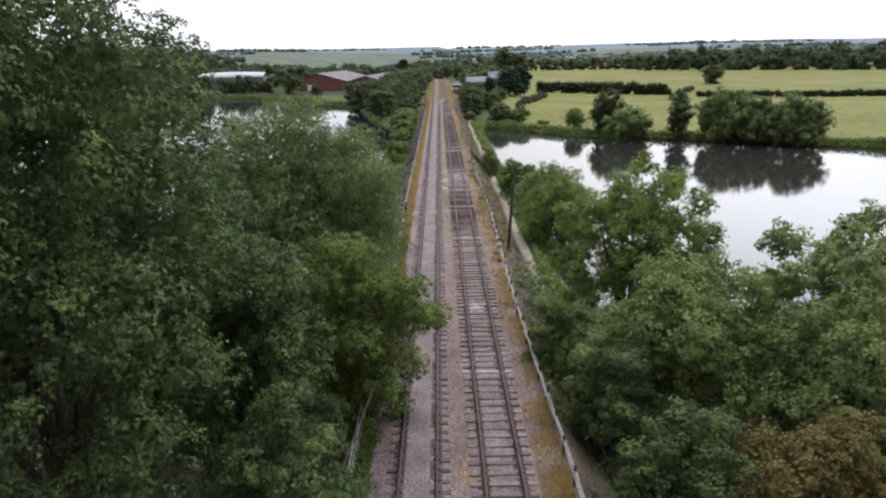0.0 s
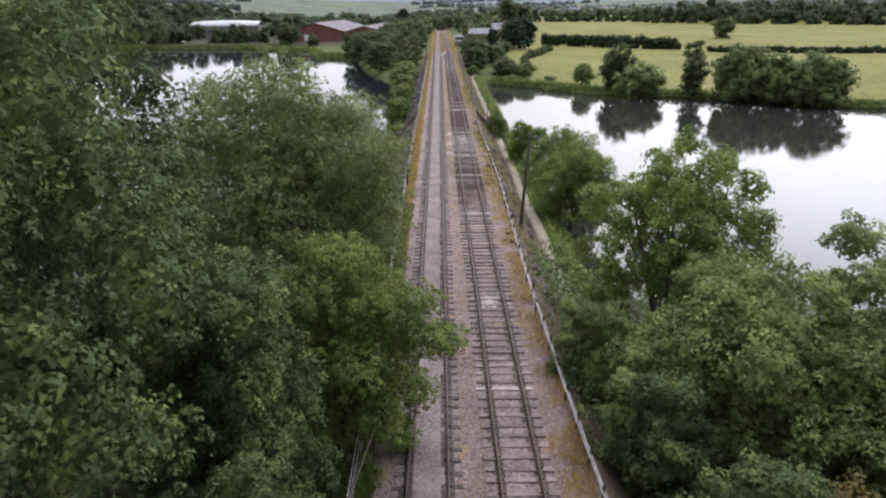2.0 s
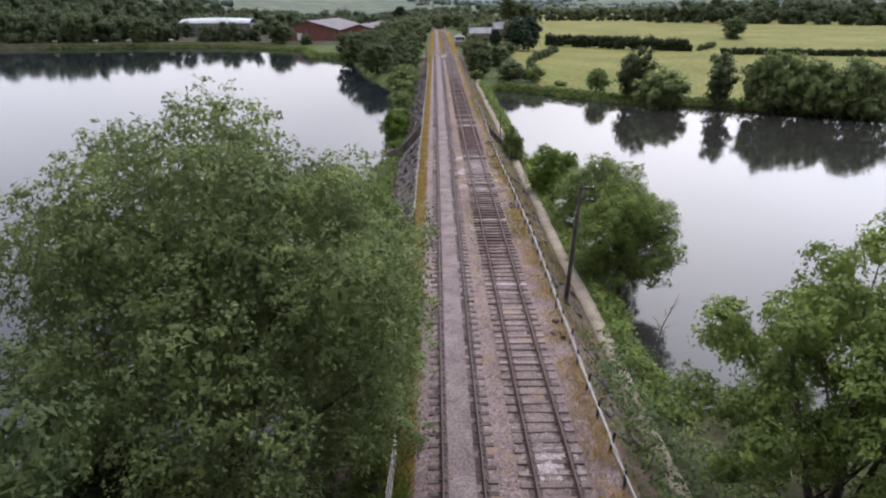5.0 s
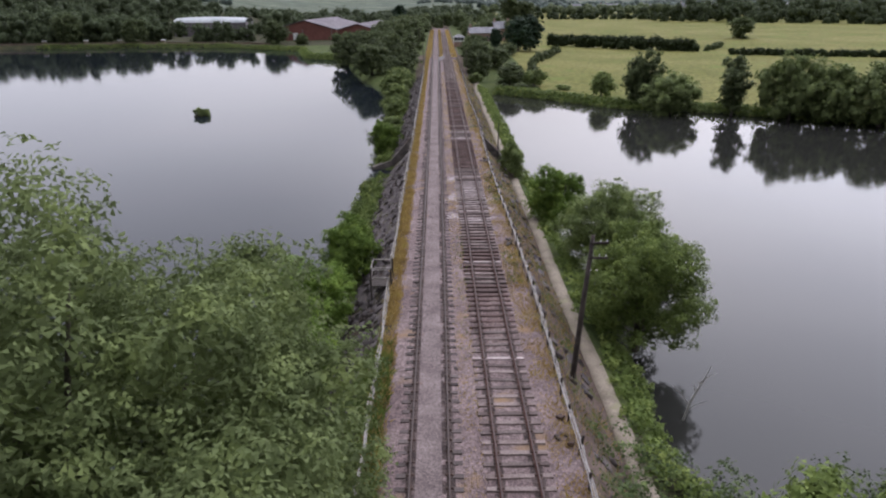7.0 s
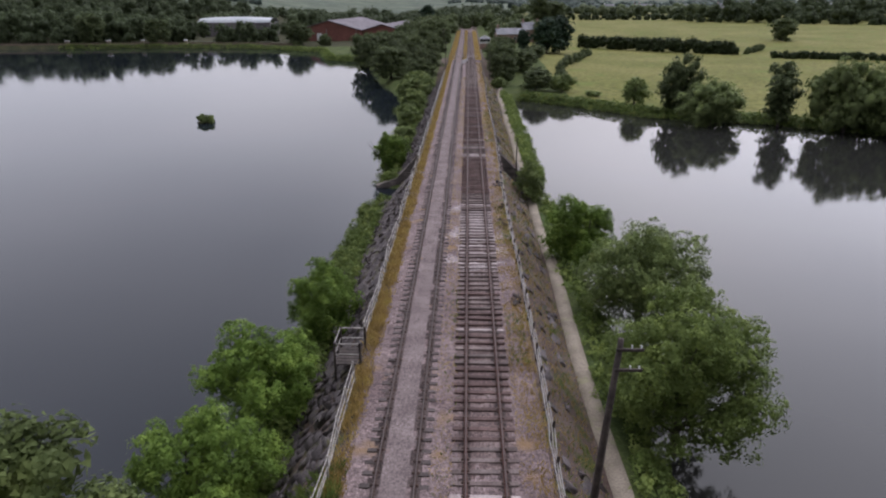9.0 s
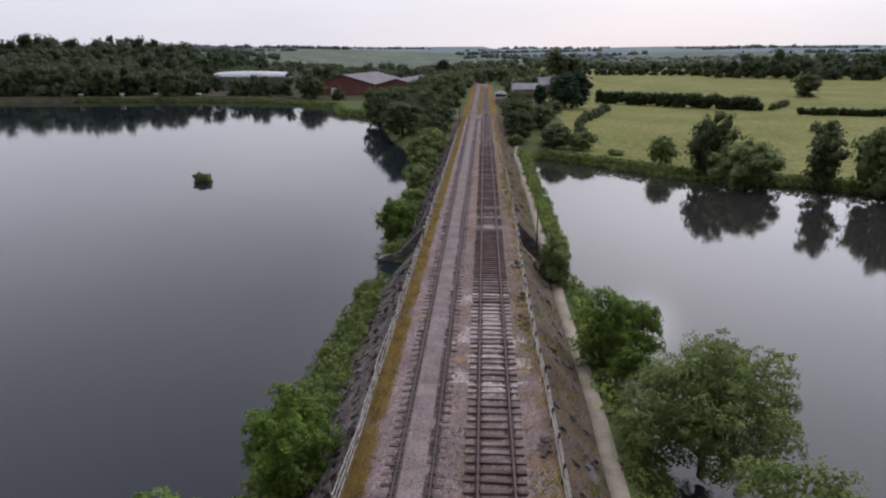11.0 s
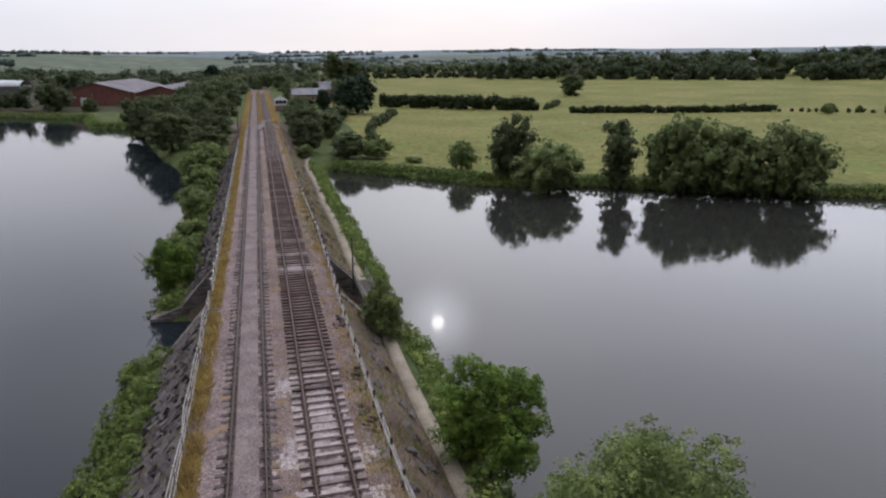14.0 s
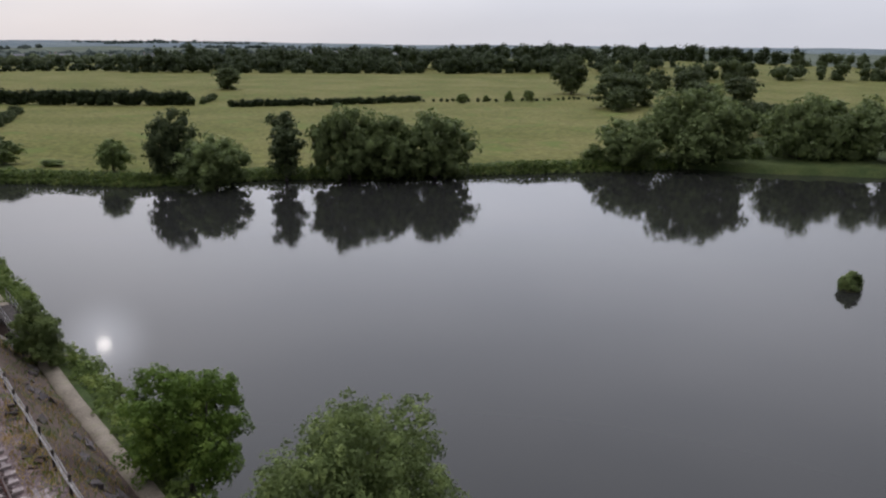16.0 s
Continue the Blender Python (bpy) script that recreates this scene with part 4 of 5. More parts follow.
grow("willow_tree", WIDE[0], 154.0, 114.0, 11.0, 8.4, "leaf_willow", "broad grey-green willow in the lakeside row", W_, 74, z=-4.8)
grow("willow_tree", WIDE[2], 72.5, 157.5, 7.0, 5.6, "leaf_willow", "grey-green willow filling the lakeside row", W_, 75, z=-5.0)
for k, (x, y, r, top) in enumerate(((134.5, 128.5, 3.6, 0.2), (138.5, 125.0, 3.0, -1.0), (109.0, 141.5, 3.2, -0.6))):
    grow("willow_bush", BUSH[k % 3], x, y, r, top, "leaf_far", "low green willow shrub on the lake bank", B, k + 76, "bush", z=-4.9)
# fields
grow("oak_tree", ROUND[2], 141.6, 366, 7.2, 7.8, "leaf_hedge", "lone dark oak standing in the pasture", R_, 72)
for k, (x, y, r, top) in enumerate([(185, 259, 2.6, 0.4), (197, 258.5, 1.5, -0.8), (205.4, 254, 1.9, 0.8), (212.2, 250, 2.5, 1.4)]):
    grow("hawthorn_bush", BUSH[k % 3], x, y, r, top, "leaf_hedge", "small dark hawthorn along the field edge", B, k + 80, "bush")
for k, (x, y, r, top) in enumerate([(254, 262, 9.0, 14.6), (218, 212, 10.0, 9.6), (232, 214, 8, 8.5), (208, 205, 6, 4.5), (289, 239, 5.2, 6.8), (300, 232, 8, 8), (318, 240, 9, 9.5), (262, 205, 8, 6), (285, 200, 9, 7)]):
    grow("oak_tree", ROUND[k % 3], x, y, r, top, "leaf_hedge" if k % 2 == 0 else "leaf_far", "broad dark hedgerow oak", R_, k + 90)
# station and far bank
grow("conifer_tree", SPIRE[0], 30.5, 296, 6.0, 10.6, "leaf_conifer", "tall dark conifer near the station house", S_, 101, z=-3.0)
grow("conifer_tree", SPIRE[0], 36.0, 304, 5.6, 11.2, "leaf_conifer", "very dark broad conifer near the station house", S_, 102, z=-3.0)
grow("conifer_tree", SPIRE[0], 22.5, 303, 3.0, 6.0, "leaf_conifer", "slim dark conifer beside the signal box", S_, 103, z=-2.0)
grow("poplar_tree", COLUMN[0], 41.5, 440, 7.2, 18.8, "leaf_hedge", "tall dark poplar beyond the station", C_, 104, z=-2.0)
grow("poplar_tree", COLUMN[0], 51.0, 446, 7.0, 14.5, "leaf_hedge", "dark leafy tree beyond the station", C_, 105, z=-2.0)
grow("conifer_tree", SPIRE[0], -26.5, 560, 7.0, 12.0, "leaf_conifer", "dark conifer standing beyond the factory", S_, 106)
for k, (x, y, r, top) in enumerate([(-75, 367, 8.0, 7.2), (-143, 374, 7.0, 8.6), (-172, 371, 7.6, 10.5), (-61, 361, 4.0, 1.5)]):
    grow("willow_tree", ROUND[k % 3], x, y, r, top, "leaf_far" if k else "leaf_mid", "leafy tree on the far lake bank", R_, k + 110, z=-4.4)

paths = [[((0, 0, -0.4), 0.07), ((0.25, -0.2, 1.1), 0.055), ((0.7, -0.3, 2.3), 0.035), ((0.95, -0.5, 3.4), 0.012)]]
for k, (h, dx, dy) in enumerate(((0.8, -0.9, 0.3), (1.3, 0.9, 0.5), (1.7, -0.5, -0.8), (2.2, 0.7, -0.6), (0.4, 0.8, -0.7))):
    paths.append([((0.22 * h, -0.13 * h, h), 0.03), ((0.22 * h + dx * 0.5, -0.13 * h + dy * 0.5, h + 0.6), 0.02), ((0.22 * h + dx, -0.13 * h + dy, h + 1.0), 0.006)])
dead = link_mesh("dead_sapling", raw_mesh("dead_sapling", *tubes(paths, 6)), M["bark_pale"])
dead.location = (13.9, 62.0, -4.9)
tagged(dead, "bare pale dead sapling leaning over the water", "tree")



# ---- woods, hedges and land far off ----
def wood(name, spots, leaf, label, seed, per=90, size=1.1, category="wood", m=6, core=0.6):
    """A far wood: many clumped crowns in one mesh; spots are (x, y, radius, height)."""
    rng = np.random.default_rng(seed)
    V, Q, n = [], [], 0
    for x, y, r, h in spots:
        z = float(ground_height(x, y))
        a = rng.random(m) * 6.28
        k = rng.random(m) * 0.58
        u = rng.random(m)
        puffs = np.stack([x + r * k * np.cos(a), y + r * k * np.sin(a), z + h * (0.04 + 0.72 * u), r * (0.48 + 0.22 * rng.random(m))], 1)
        v, q = leaf_cloud(puffs, int(1.15 * per), 0.97 * size * (0.8 + 0.06 * r), rng, up=0.5, core=core, tuft=1.1 * size)
        V.append(v)
        Q.append(q + n)
        n += len(v)
    ob = link_mesh(name, raw_mesh(name, np.concatenate(V), np.concatenate(Q)), M[leaf])
    return tagged(ob, label, category, kind="stuff")


def scatter(x0, x1, y0, y1, n, r0, r1, h0, h1, seed):
    g = np.random.default_rng(seed)
    return [(g.uniform(x0, x1), g.uniform(y0, y1), g.uniform(r0, r1), g.uniform(h0, h1)) for _ in range(n)]


def along(pts, step, r0, r1, h0, h1, seed, spread=1.0):
    g = np.random.default_rng(seed)
    out = []
    for (xa, ya), (xb, yb) in zip(pts, pts[1:]):
        L = math.hypot(xb - xa, yb - ya)
        for i in range(max(1, int(L / step))):
            t = (i + g.random() * 0.7) / (L / step)
            out.append((xa + (xb - xa) * t + g.normal() * spread, ya + (yb - ya) * t + g.normal() * spread, g.uniform(r0, r1), g.uniform(h0, h1)))
    return out


wood("woodland", along([(-290, 360), (-190, 381), (-152, 385)], 4, 4.5, 6.5, 14, 18.5, 1, 3) + along([(-152, 386), (-84, 386)], 3.5, 3.5, 5, 9.5, 12.5, 101, 2) + [q for q in scatter(-330, -60, 370, 480, 260, 5, 8, 9, 15, 2) if not (-158 < q[0] < -84 and q[1] < 462) and q[0] < -84], "leaf_wood", "dense dark green woodland behind the lake", 3, 150, 1.1)
wood("woodland", along([(-430, 290), (-290, 345)], 5, 5, 8, 12, 20, 4, 6) + scatter(-520, -190, 380, 680, 300, 6, 9, 12, 18, 5), "leaf_wood", "rising dark woodland on the western shore", 6, 110, 1.45)
wood("woodland", scatter(-330, 30, 480, 760, 330, 5, 8, 5.5, 8.5, 7), "leaf_wood", "mixed woodland beyond the factory", 8, 90, 1.25)
wood("woodland", along([(-30, 372), (-10, 395), (-8, 450)], 5, 4, 6, 6, 9, 9, 3) + scatter(-28, -8, 380, 470, 22, 4, 6, 6, 9, 10), "leaf_far", "green trees between factory and railway", 11, 130, 1.0)
wood("woodland", scatter(12, 40, 330, 470, 28, 4, 6, 6, 11, 12) + along([(-6, 450), (12, 452)], 4, 4, 6, 8, 10, 13), "leaf_far", "trees round the station end of the line", 14, 130, 1.0)
wood("hedgerow", along([(49, 342), (101.5, 307.5)], 0.9, 2.3, 2.9, 5.0, 5.8, 15, 0.3), "leaf_hedge", "thick dark hedge across the pasture", 16, 200, 0.5, "hedge")
wood("hedgerow", along([(108.5, 295), (140, 282), (175, 271)], 0.8, 1.3, 1.7, 2.2, 2.7, 17, 0.3), "leaf_hedge", "low dark hedge between two pastures", 18, 260, 0.4, "hedge")
wood("hedgerow", along([(175, 271), (215, 249), (250, 238)], 3.0, 0.8, 1.1, 0.8, 1.4, 19, 0.3), "leaf_hedge", "thin low hedge along the field", 20, 130, 0.35, "hedge")
wood("hedgerow", along([(104, 308), (118, 326)], 2.0, 1.2, 1.7, 1.8, 2.8, 21, 0.3), "leaf_far", "scrubby hedge beside the field track", 22, 200, 0.4, "hedge")
wood("hedgerow", along([(26, 212), (28, 240), (34, 262), (46, 300)], 2.2, 1.2, 1.8, 1.8, 3.2, 23, 0.4), "leaf_far", "overgrown hedge along the lane", 24, 220, 0.4, "hedge")
wood("tree_belt", along([(50, 560), (200, 560), (300, 520)], 2.6, 2.6, 4.0, 3.0, 5.0, 25, 1) + along([(60, 590), (140, 600)], 6, 4, 6, 5, 9, 251, 4), "leaf_hedge", "dark hedge belt at the upper field edge", 26, 60, 0.8, m=3)
wood("tree_belt", along([(150, 540), (205, 497), (300, 447), (362, 384), (420, 330)], 3.4, 4.5, 7.5, 9.5, 13.5, 271, 5) + along([(190, 560), (300, 510), (400, 430), (470, 350)], 3.6, 5, 8, 14, 19, 272, 9), "leaf_wood", "thick dark wood above the upper pasture", 273, 150, 1.2)
wood("tree_belt", along([(250, 600), (420, 560), (560, 440), (640, 330)], 7, 5.5, 9, 9, 15, 27, 8) + along([(260, 620), (450, 590), (600, 460), (700, 340)], 8, 5.5, 9, 11, 17, 28, 9), "leaf_hedge", "long dark wood on the hillside", 29, 120, 1.4)
wood("tree_belt", along([(330, 300), (430, 250), (520, 180)], 7, 5, 8, 7, 12, 30, 5) + along([(640, 330), (760, 240), (900, 120)], 9, 6, 9, 9, 14, 31, 6), "leaf_far", "hedgerow trees beyond the eastern fields", 32, 130, 1.2)
# the farther village belts wear the leaf colour with haze in it
for k, (x0, y0, x1, y1) in enumerate(((70, 660, 330, 640), (40, 740, 430, 700), (60, 800, 620, 760), (120, 900, 700, 830), (40, 980, 560, 940), (300, 1060, 900, 960))):
    wood("tree_belt", along([(x0, y0), ((x0 + x1) / 2, (y0 + y1) / 2 + 25 * math.sin(5 * k)), (x1, y1)], 7, 4, 8, 3.5, 7.5, 330 + k, 5), "leaf_hazed" if k > 2 else "leaf_far", "hazy trees round the distant village", 340 + k, 24, 1.6, m=4, core=0.9)
# far rows, all in the haze-tinted leaf colour
for k in range(7):
    y, a = 860 + 230 * k + 45 * k * k, 0.07 * (k % 3 - 1)
    for e in range(4):   # each row of trees is broken by open fields
        xa = -1300 - 80 * k + (650 + 40 * k) * e + 90 * math.sin(5.1 * k + e)
        xb = xa + (430 + 30 * k) * (0.55 + 0.45 * math.sin(2.3 * e + k) ** 2)
        wood("tree_belt", along([(xa, y + a * xa), ((xa + xb) / 2, y + 50 * math.cos(2 * k + e)), (xb, y + a * xb)], 5 + 0.9 * k, 6, 10 + k, 2.8, 4.6 + 0.3 * k, 40 + 7 * k + e, 5 + 3 * k), "leaf_hazed", "hazy distant hedgerow trees", 60 + 7 * k + e, 10, 2.2 + 0.35 * k, m=2, core=0.9)


# ---- buildings ----
def factory():
    f = thing("factory_building", (-58, 394, float(ground_height(-58, 394))), "low red-brick factory with grey shallow roofs", "factory", turn=-8)
    for name, x0, x1, y0, y1, eave, ridge in (("main_hall", -24, 8, 0, 60, 5.0, 9.2), ("side_hall", 8, 28, 4, 60, 4.6, 7.4)):
        b = bmesh.new()
        box(b, x0, x1, y0, y1, -1, eave)
        mid = (x0 + x1) / 2
        g = [b.verts.new(p) for p in ((x0, y0 - 0.02, eave), (x1, y0 - 0.02, eave), (mid, y0 - 0.02, ridge))]
        b.faces.new(g)
        part("wall", b, M["brick"], f)
        b = bmesh.new()
        for s, xa in ((-1, x0 - 0.5), (1, x1 + 0.5)):
            v = [b.verts.new(p) for p in ((xa, y0 - 0.6, eave - 0.1), (mid, y0 - 0.6, ridge + 0.1), (mid, y1, ridge + 0.1), (xa, y1, eave - 0.1), (xa, y0 - 0.6, eave + 0.2), (mid, y0 - 0.6, ridge + 0.4), (mid, y1, ridge + 0.4), (xa, y1, eave + 0.2))]
            for q in ((0, 1, 2, 3), (4, 5, 6, 7), (0, 1, 5, 4), (1, 2, 6, 5), (2, 3, 7, 6), (3, 0, 4, 7)):
                b.faces.new([v[i] for i in q])
        part("roof", b, M["roof_grey"], f)
    b = bmesh.new()
    box(b, -14, -11.5, -0.15, 0.1, 0, 3.4, 0.03)
    part("door", b, M["white"], f, "pale grey loading door")
    for x in (-9, 6):
        b = bmesh.new()
        box(b, x - 0.12, x + 0.12, -0.22, 0.0, 0, 5.4, 0.03)
        part("downpipe", b, M["steel"], f)
    b = bmesh.new()
    box(b, 27, 44, 26, 46, -1, 3.2)
    part("annex", b, M["roof_grey"], f, "grey flat-roofed annex")
    b = bmesh.new()
    box(b, 26.5, 44.5, 25.5, 46.5, 3.2, 3.9, 0.05)
    part("annex_roof", b, M["slate"], f)
    for x in (30, 33.5):
        b = bmesh.new()
        box(b, x, x + 1.6, 33, 34.6, 3.9, 6.2, 0.05)
        part("vent_stack", b, M["steel"], f)


factory()


def pale_hall():
    h = thing("storage_hall", (-126, 446, float(ground_height(-126, 446))), "long pale curved-roof storage hall among trees", "warehouse")
    V, Q = [], []
    for i, x in enumerate(np.linspace(-20, 20, 9)):
        for k in range(9):
            a = math.pi * k / 8
            V.append((x, -9 * math.cos(a), 7.4 + 3.0 * math.sin(a) * (1 - 0.25 * (x / 20) ** 2)))
    for i in range(8):
        for k in range(8):
            a = i * 9 + k
            Q.append((a, a + 1, a + 10, a + 9))
    link_mesh("roof", raw_mesh("roof", V, Q, smooth=True), M["pale_roof"], h)
    b = bmesh.new()
    box(b, -20, 20, -9, 9, -1, 7.5)
    part("wall", b, M["roof_grey"], h)


pale_hall()


def house(x, y, w, d, eave, ridge, turn, label, wall="brick_house", roof="slate", chimneys=1, name="house"):
    h = thing(name, (x, y, float(ground_height(x, y))), label, "house", turn=turn)
    b = bmesh.new()
    box(b, -w / 2, w / 2, -d / 2, d / 2, -0.6, eave)
    for s in (-1, 1):
        b.faces.new([b.verts.new(p) for p in ((s * w / 2, -d / 2, eave), (s * w / 2, d / 2, eave), (s * w / 2, 0, ridge))])
    part("wall", b, M[wall], h)
    b = bmesh.new()
    for s in (-1, 1):
        v = [b.verts.new(p) for p in ((-w / 2 - 0.4, s * (d / 2 + 0.4), eave - 0.15), (w / 2 + 0.4, s * (d / 2 + 0.4), eave - 0.15), (w / 2 + 0.4, 0, ridge + 0.05), (-w / 2 - 0.4, 0, ridge + 0.05),
                                      (-w / 2 - 0.4, s * (d / 2 + 0.4), eave + 0.05), (w / 2 + 0.4, s * (d / 2 + 0.4), eave + 0.05), (w / 2 + 0.4, 0, ridge + 0.25), (-w / 2 - 0.4, 0, ridge + 0.25))]
        for q in ((0, 1, 2, 3), (4, 5, 6, 7), (0, 1, 5, 4), (1, 2, 6, 5), (2, 3, 7, 6), (3, 0, 4, 7)):
            b.faces.new([v[i] for i in q])
    rf = part("roof", b, M[roof], h)
    for k in range(chimneys):
        b = bmesh.new()
        cxx = -w / 2 + 0.6 + k * (w - 1.2)
        box(b, cxx - 0.4, cxx + 0.4, -0.35, 0.35, ridge - 1.0, ridge + 1.5, 0.03)
        box(b, cxx - 0.48, cxx + 0.48, -0.43, 0.43, ridge + 1.3, ridge + 1.5, 0.02)
        part("chimney", b, M[wall], rf)
    floors = 2 if eave > 4 else 1
    for fl in range(floors):
        for k in range(max(2, int(w / 3))):
            wx = -w / 2 + (k + 0.5) * w / max(2, int(w / 3))
            b = bmesh.new()
            box(b, wx - 0.55, wx + 0.55, -d / 2 - 0.06, -d / 2 + 0.05, 0.9 + 2.6 * fl, 2.2 + 2.6 * fl, 0.02)
            win = part("window", b, M["white"], h)
            b = bmesh.new()
            box(b, wx - 0.46, wx + 0.46, -d / 2 - 0.085, -d / 2 - 0.05, 0.99 + 2.6 * fl, 2.11 + 2.6 * fl)
            part("pane", b, M["glass"], win)
    return h


house(29.5, 360, 8, 6, 5.2, 8.0, 20, "two-storey brick station house with slate roof", chimneys=2, name="station_house")
house(20.5, 350, 12, 7, 3.2, 5.4, 5, "low station building with grey slate roof", name="station_building")
g = np.random.default_rng(77)
for k in range(16):
    x, y = 150 + 26 * k * 0.8 + g.uniform(-8, 8), 840 - 9 * k + g.uniform(-45, 45)
    house(x, y, g.uniform(9, 15), 7, g.uniform(3.5, 5), g.uniform(6, 8), g.uniform(-40, 40), "distant village house with grey roof", "brick_house" if k % 3 else "white", "slate", 1)


def signal_box():
    s = thing("signal_box", (8.6, 300, float(ground_height(8.6, 300))), "small timber signal box with dark hipped roof", "signal box")
    b = bmesh.new()
    box(b, -1.8, 1.8, -2.2, 2.2, -0.5, 1.9, 0.02)
    part("base", b, M["brick_house"], s)
    b = bmesh.new()
    box(b, -1.8, 1.8, -2.2, 2.2, 1.9, 2.5, 0.02)
    part("weatherboard", b, M["white"], s)
    b = bmesh.new()
    box(b, -1.7, 1.7, -2.1, 2.1, 2.5, 3.5)
    part("glazing", b, M["glass"], s)
    for x in (-1.75, -0.6, 0.6, 1.75):
        b = bmesh.new()
        box(b, x - 0.06, x + 0.06, -2.2, -2.08, 2.5, 3.5)
        part("mullion", b, M["white"], s)
    b = bmesh.new()
    lo = [b.verts.new(p) for p in ((-2.2, -2.6, 3.5), (2.2, -2.6, 3.5), (2.2, 2.6, 3.5), (-2.2, 2.6, 3.5))]
    hi = [b.verts.new(p) for p in ((0, -0.7, 4.7), (0, 0.7, 4.7))]
    b.faces.new(lo)
    b.faces.new((lo[0], lo[1], hi[0]))
    b.faces.new((lo[1], lo[2], hi[1], hi[0]))
    b.faces.new((lo[2], lo[3], hi[1]))
    b.faces.new((lo[3], lo[0], hi[0], hi[1]))
    part("roof", b, M["slate"], s)


signal_box()
# boundary wall with pillars on the far western bank
b = bmesh.new()
pts = [(-290, 348), (-182, 366), (-144, 371.5), (-100, 371), (-74, 362)]
for (xa, ya), (xb, yb) in zip(pts, pts[1:]):
    v = [b.verts.new(p) for p in ((xa, ya, -5), (xb, yb, -5), (xb, yb, -2.9), (xa, ya, -2.9), (xa, ya + 0.4, -5), (xb, yb + 0.4, -5), (xb, yb + 0.4, -2.9), (xa, ya + 0.4, -2.9))]
    for q in ((0, 1, 2, 3), (4, 5, 6, 7), (3, 2, 6, 7), (0, 3, 7, 4), (1, 2, 6, 5)):
        b.faces.new([v[i] for i in q])
bw = part("wall_west", b, M["wall_far"])
tagged(bw, "long low brown boundary wall on the far bank", "wall", kind="structure")
for x, y in ((-181, 366), (-163, 368.6), (-148, 370.8), (-128, 371.2)):
    p = thing("pillar", (x, y, -4.6), "pale stone pillar in the boundary wall", "pillar", "boundary wall pillars")
    b = bmesh.new()
    box(b, -0.8, 0.8, -0.8, 0.3, -0.6, 2.6, 0.05)
    part("shaft", b, M["concrete"], p)
    b = bmesh.new()
    box(b, -0.95, 0.95, -0.95, 0.45, 2.6, 2.9, 0.05)
    part("cap", b, M["white"], p)



# ---- fences, poles, bridge, banks ----
def left_fence(y0, y1, x, step, tips):
    f = thing("handrail_fence", (x, 0, -0.4), "weathered post-and-rail handrail along the embankment edge", "fence", "embankment fences")
    rng = random.Random(int(y0))
    b = bmesh.new()
    box(b, -0.045, 0.045, -0.045, 0.045, -0.2, 1.22, 0.01)
    post = bpy.data.meshes.new("post")
    b.to_mesh(post)
    b.free()
    post.materials.append(M["grey_wood"])
    b = bmesh.new()
    box(b, -0.06, 0.06, -0.06, 0.06, 1.2, 1.36, 0.02)
    cap = bpy.data.meshes.new("cap")
    b.to_mesh(cap)
    b.free()
    cap.materials.append(M["white"])
    y, tops = y0, []
    while y <= y1:
        dx, tilt = rng.uniform(-0.06, 0.06), rng.uniform(-3, 3)
        o = new("post", post)
        o.parent = f
        o.matrix_basis = pose(dx, y, 0, rng.uniform(-3, 3), tilt, 0)
        tops.append((dx + 1.1 * math.sin(radians(tilt)), y))
        if tips and rng.random() < 0.75:
            c = new("cap", cap)
            c.parent = o
        y += step * rng.uniform(0.92, 1.08)
    for h in (0.35, 0.75, 1.15):
        path = [((dx * h + rng.uniform(-0.02, 0.02), yy, h + rng.uniform(-0.03, 0.03)), 0.024) for dx, yy in tops]
        link_mesh("rail", raw_mesh("rail", *tubes([path], 6)), M["grey_wood"], f)
    return f


left_fence(20, 69.5, -2.62, 2.4, False)
left_fence(72.6, 113, -2.75, 2.4, False)
left_fence(113.5, 205, -2.7, 2.0, True)


def refuge():
    r = thing("refuge_platform", (-3.2, 71.0, -0.45), "small railed timber refuge platform over the bank", "platform")
    for k in range(6):
        b = bmesh.new()
        box(b, -0.75, 0.6, -0.9 + 0.3 * k, -0.63 + 0.3 * k, 0.0, 0.06, 0.008)
        part("deck_board", b, M["dark_wood"], r)
    for x, y in ((-0.72, -0.9), (-0.72, 0.9), (0.55, -0.9), (0.55, 0.9)):
        b = bmesh.new()
        box(b, x - 0.05, x + 0.05, y - 0.05, y + 0.05, -1.9 if x < 0 else -0.5, 1.25, 0.01)
        part("post", b, M["dark_wood"], r)
    for h in (0.6, 1.18):
        link_mesh("rail", raw_mesh("rail", *tubes([[((0.55, -0.9, h), 0.035), ((-0.72, -0.9, h), 0.035), ((-0.72, 0.9, h), 0.035), ((0.55, 0.9, h), 0.035)]], 6)), M["grey_wood"], r)


refuge()


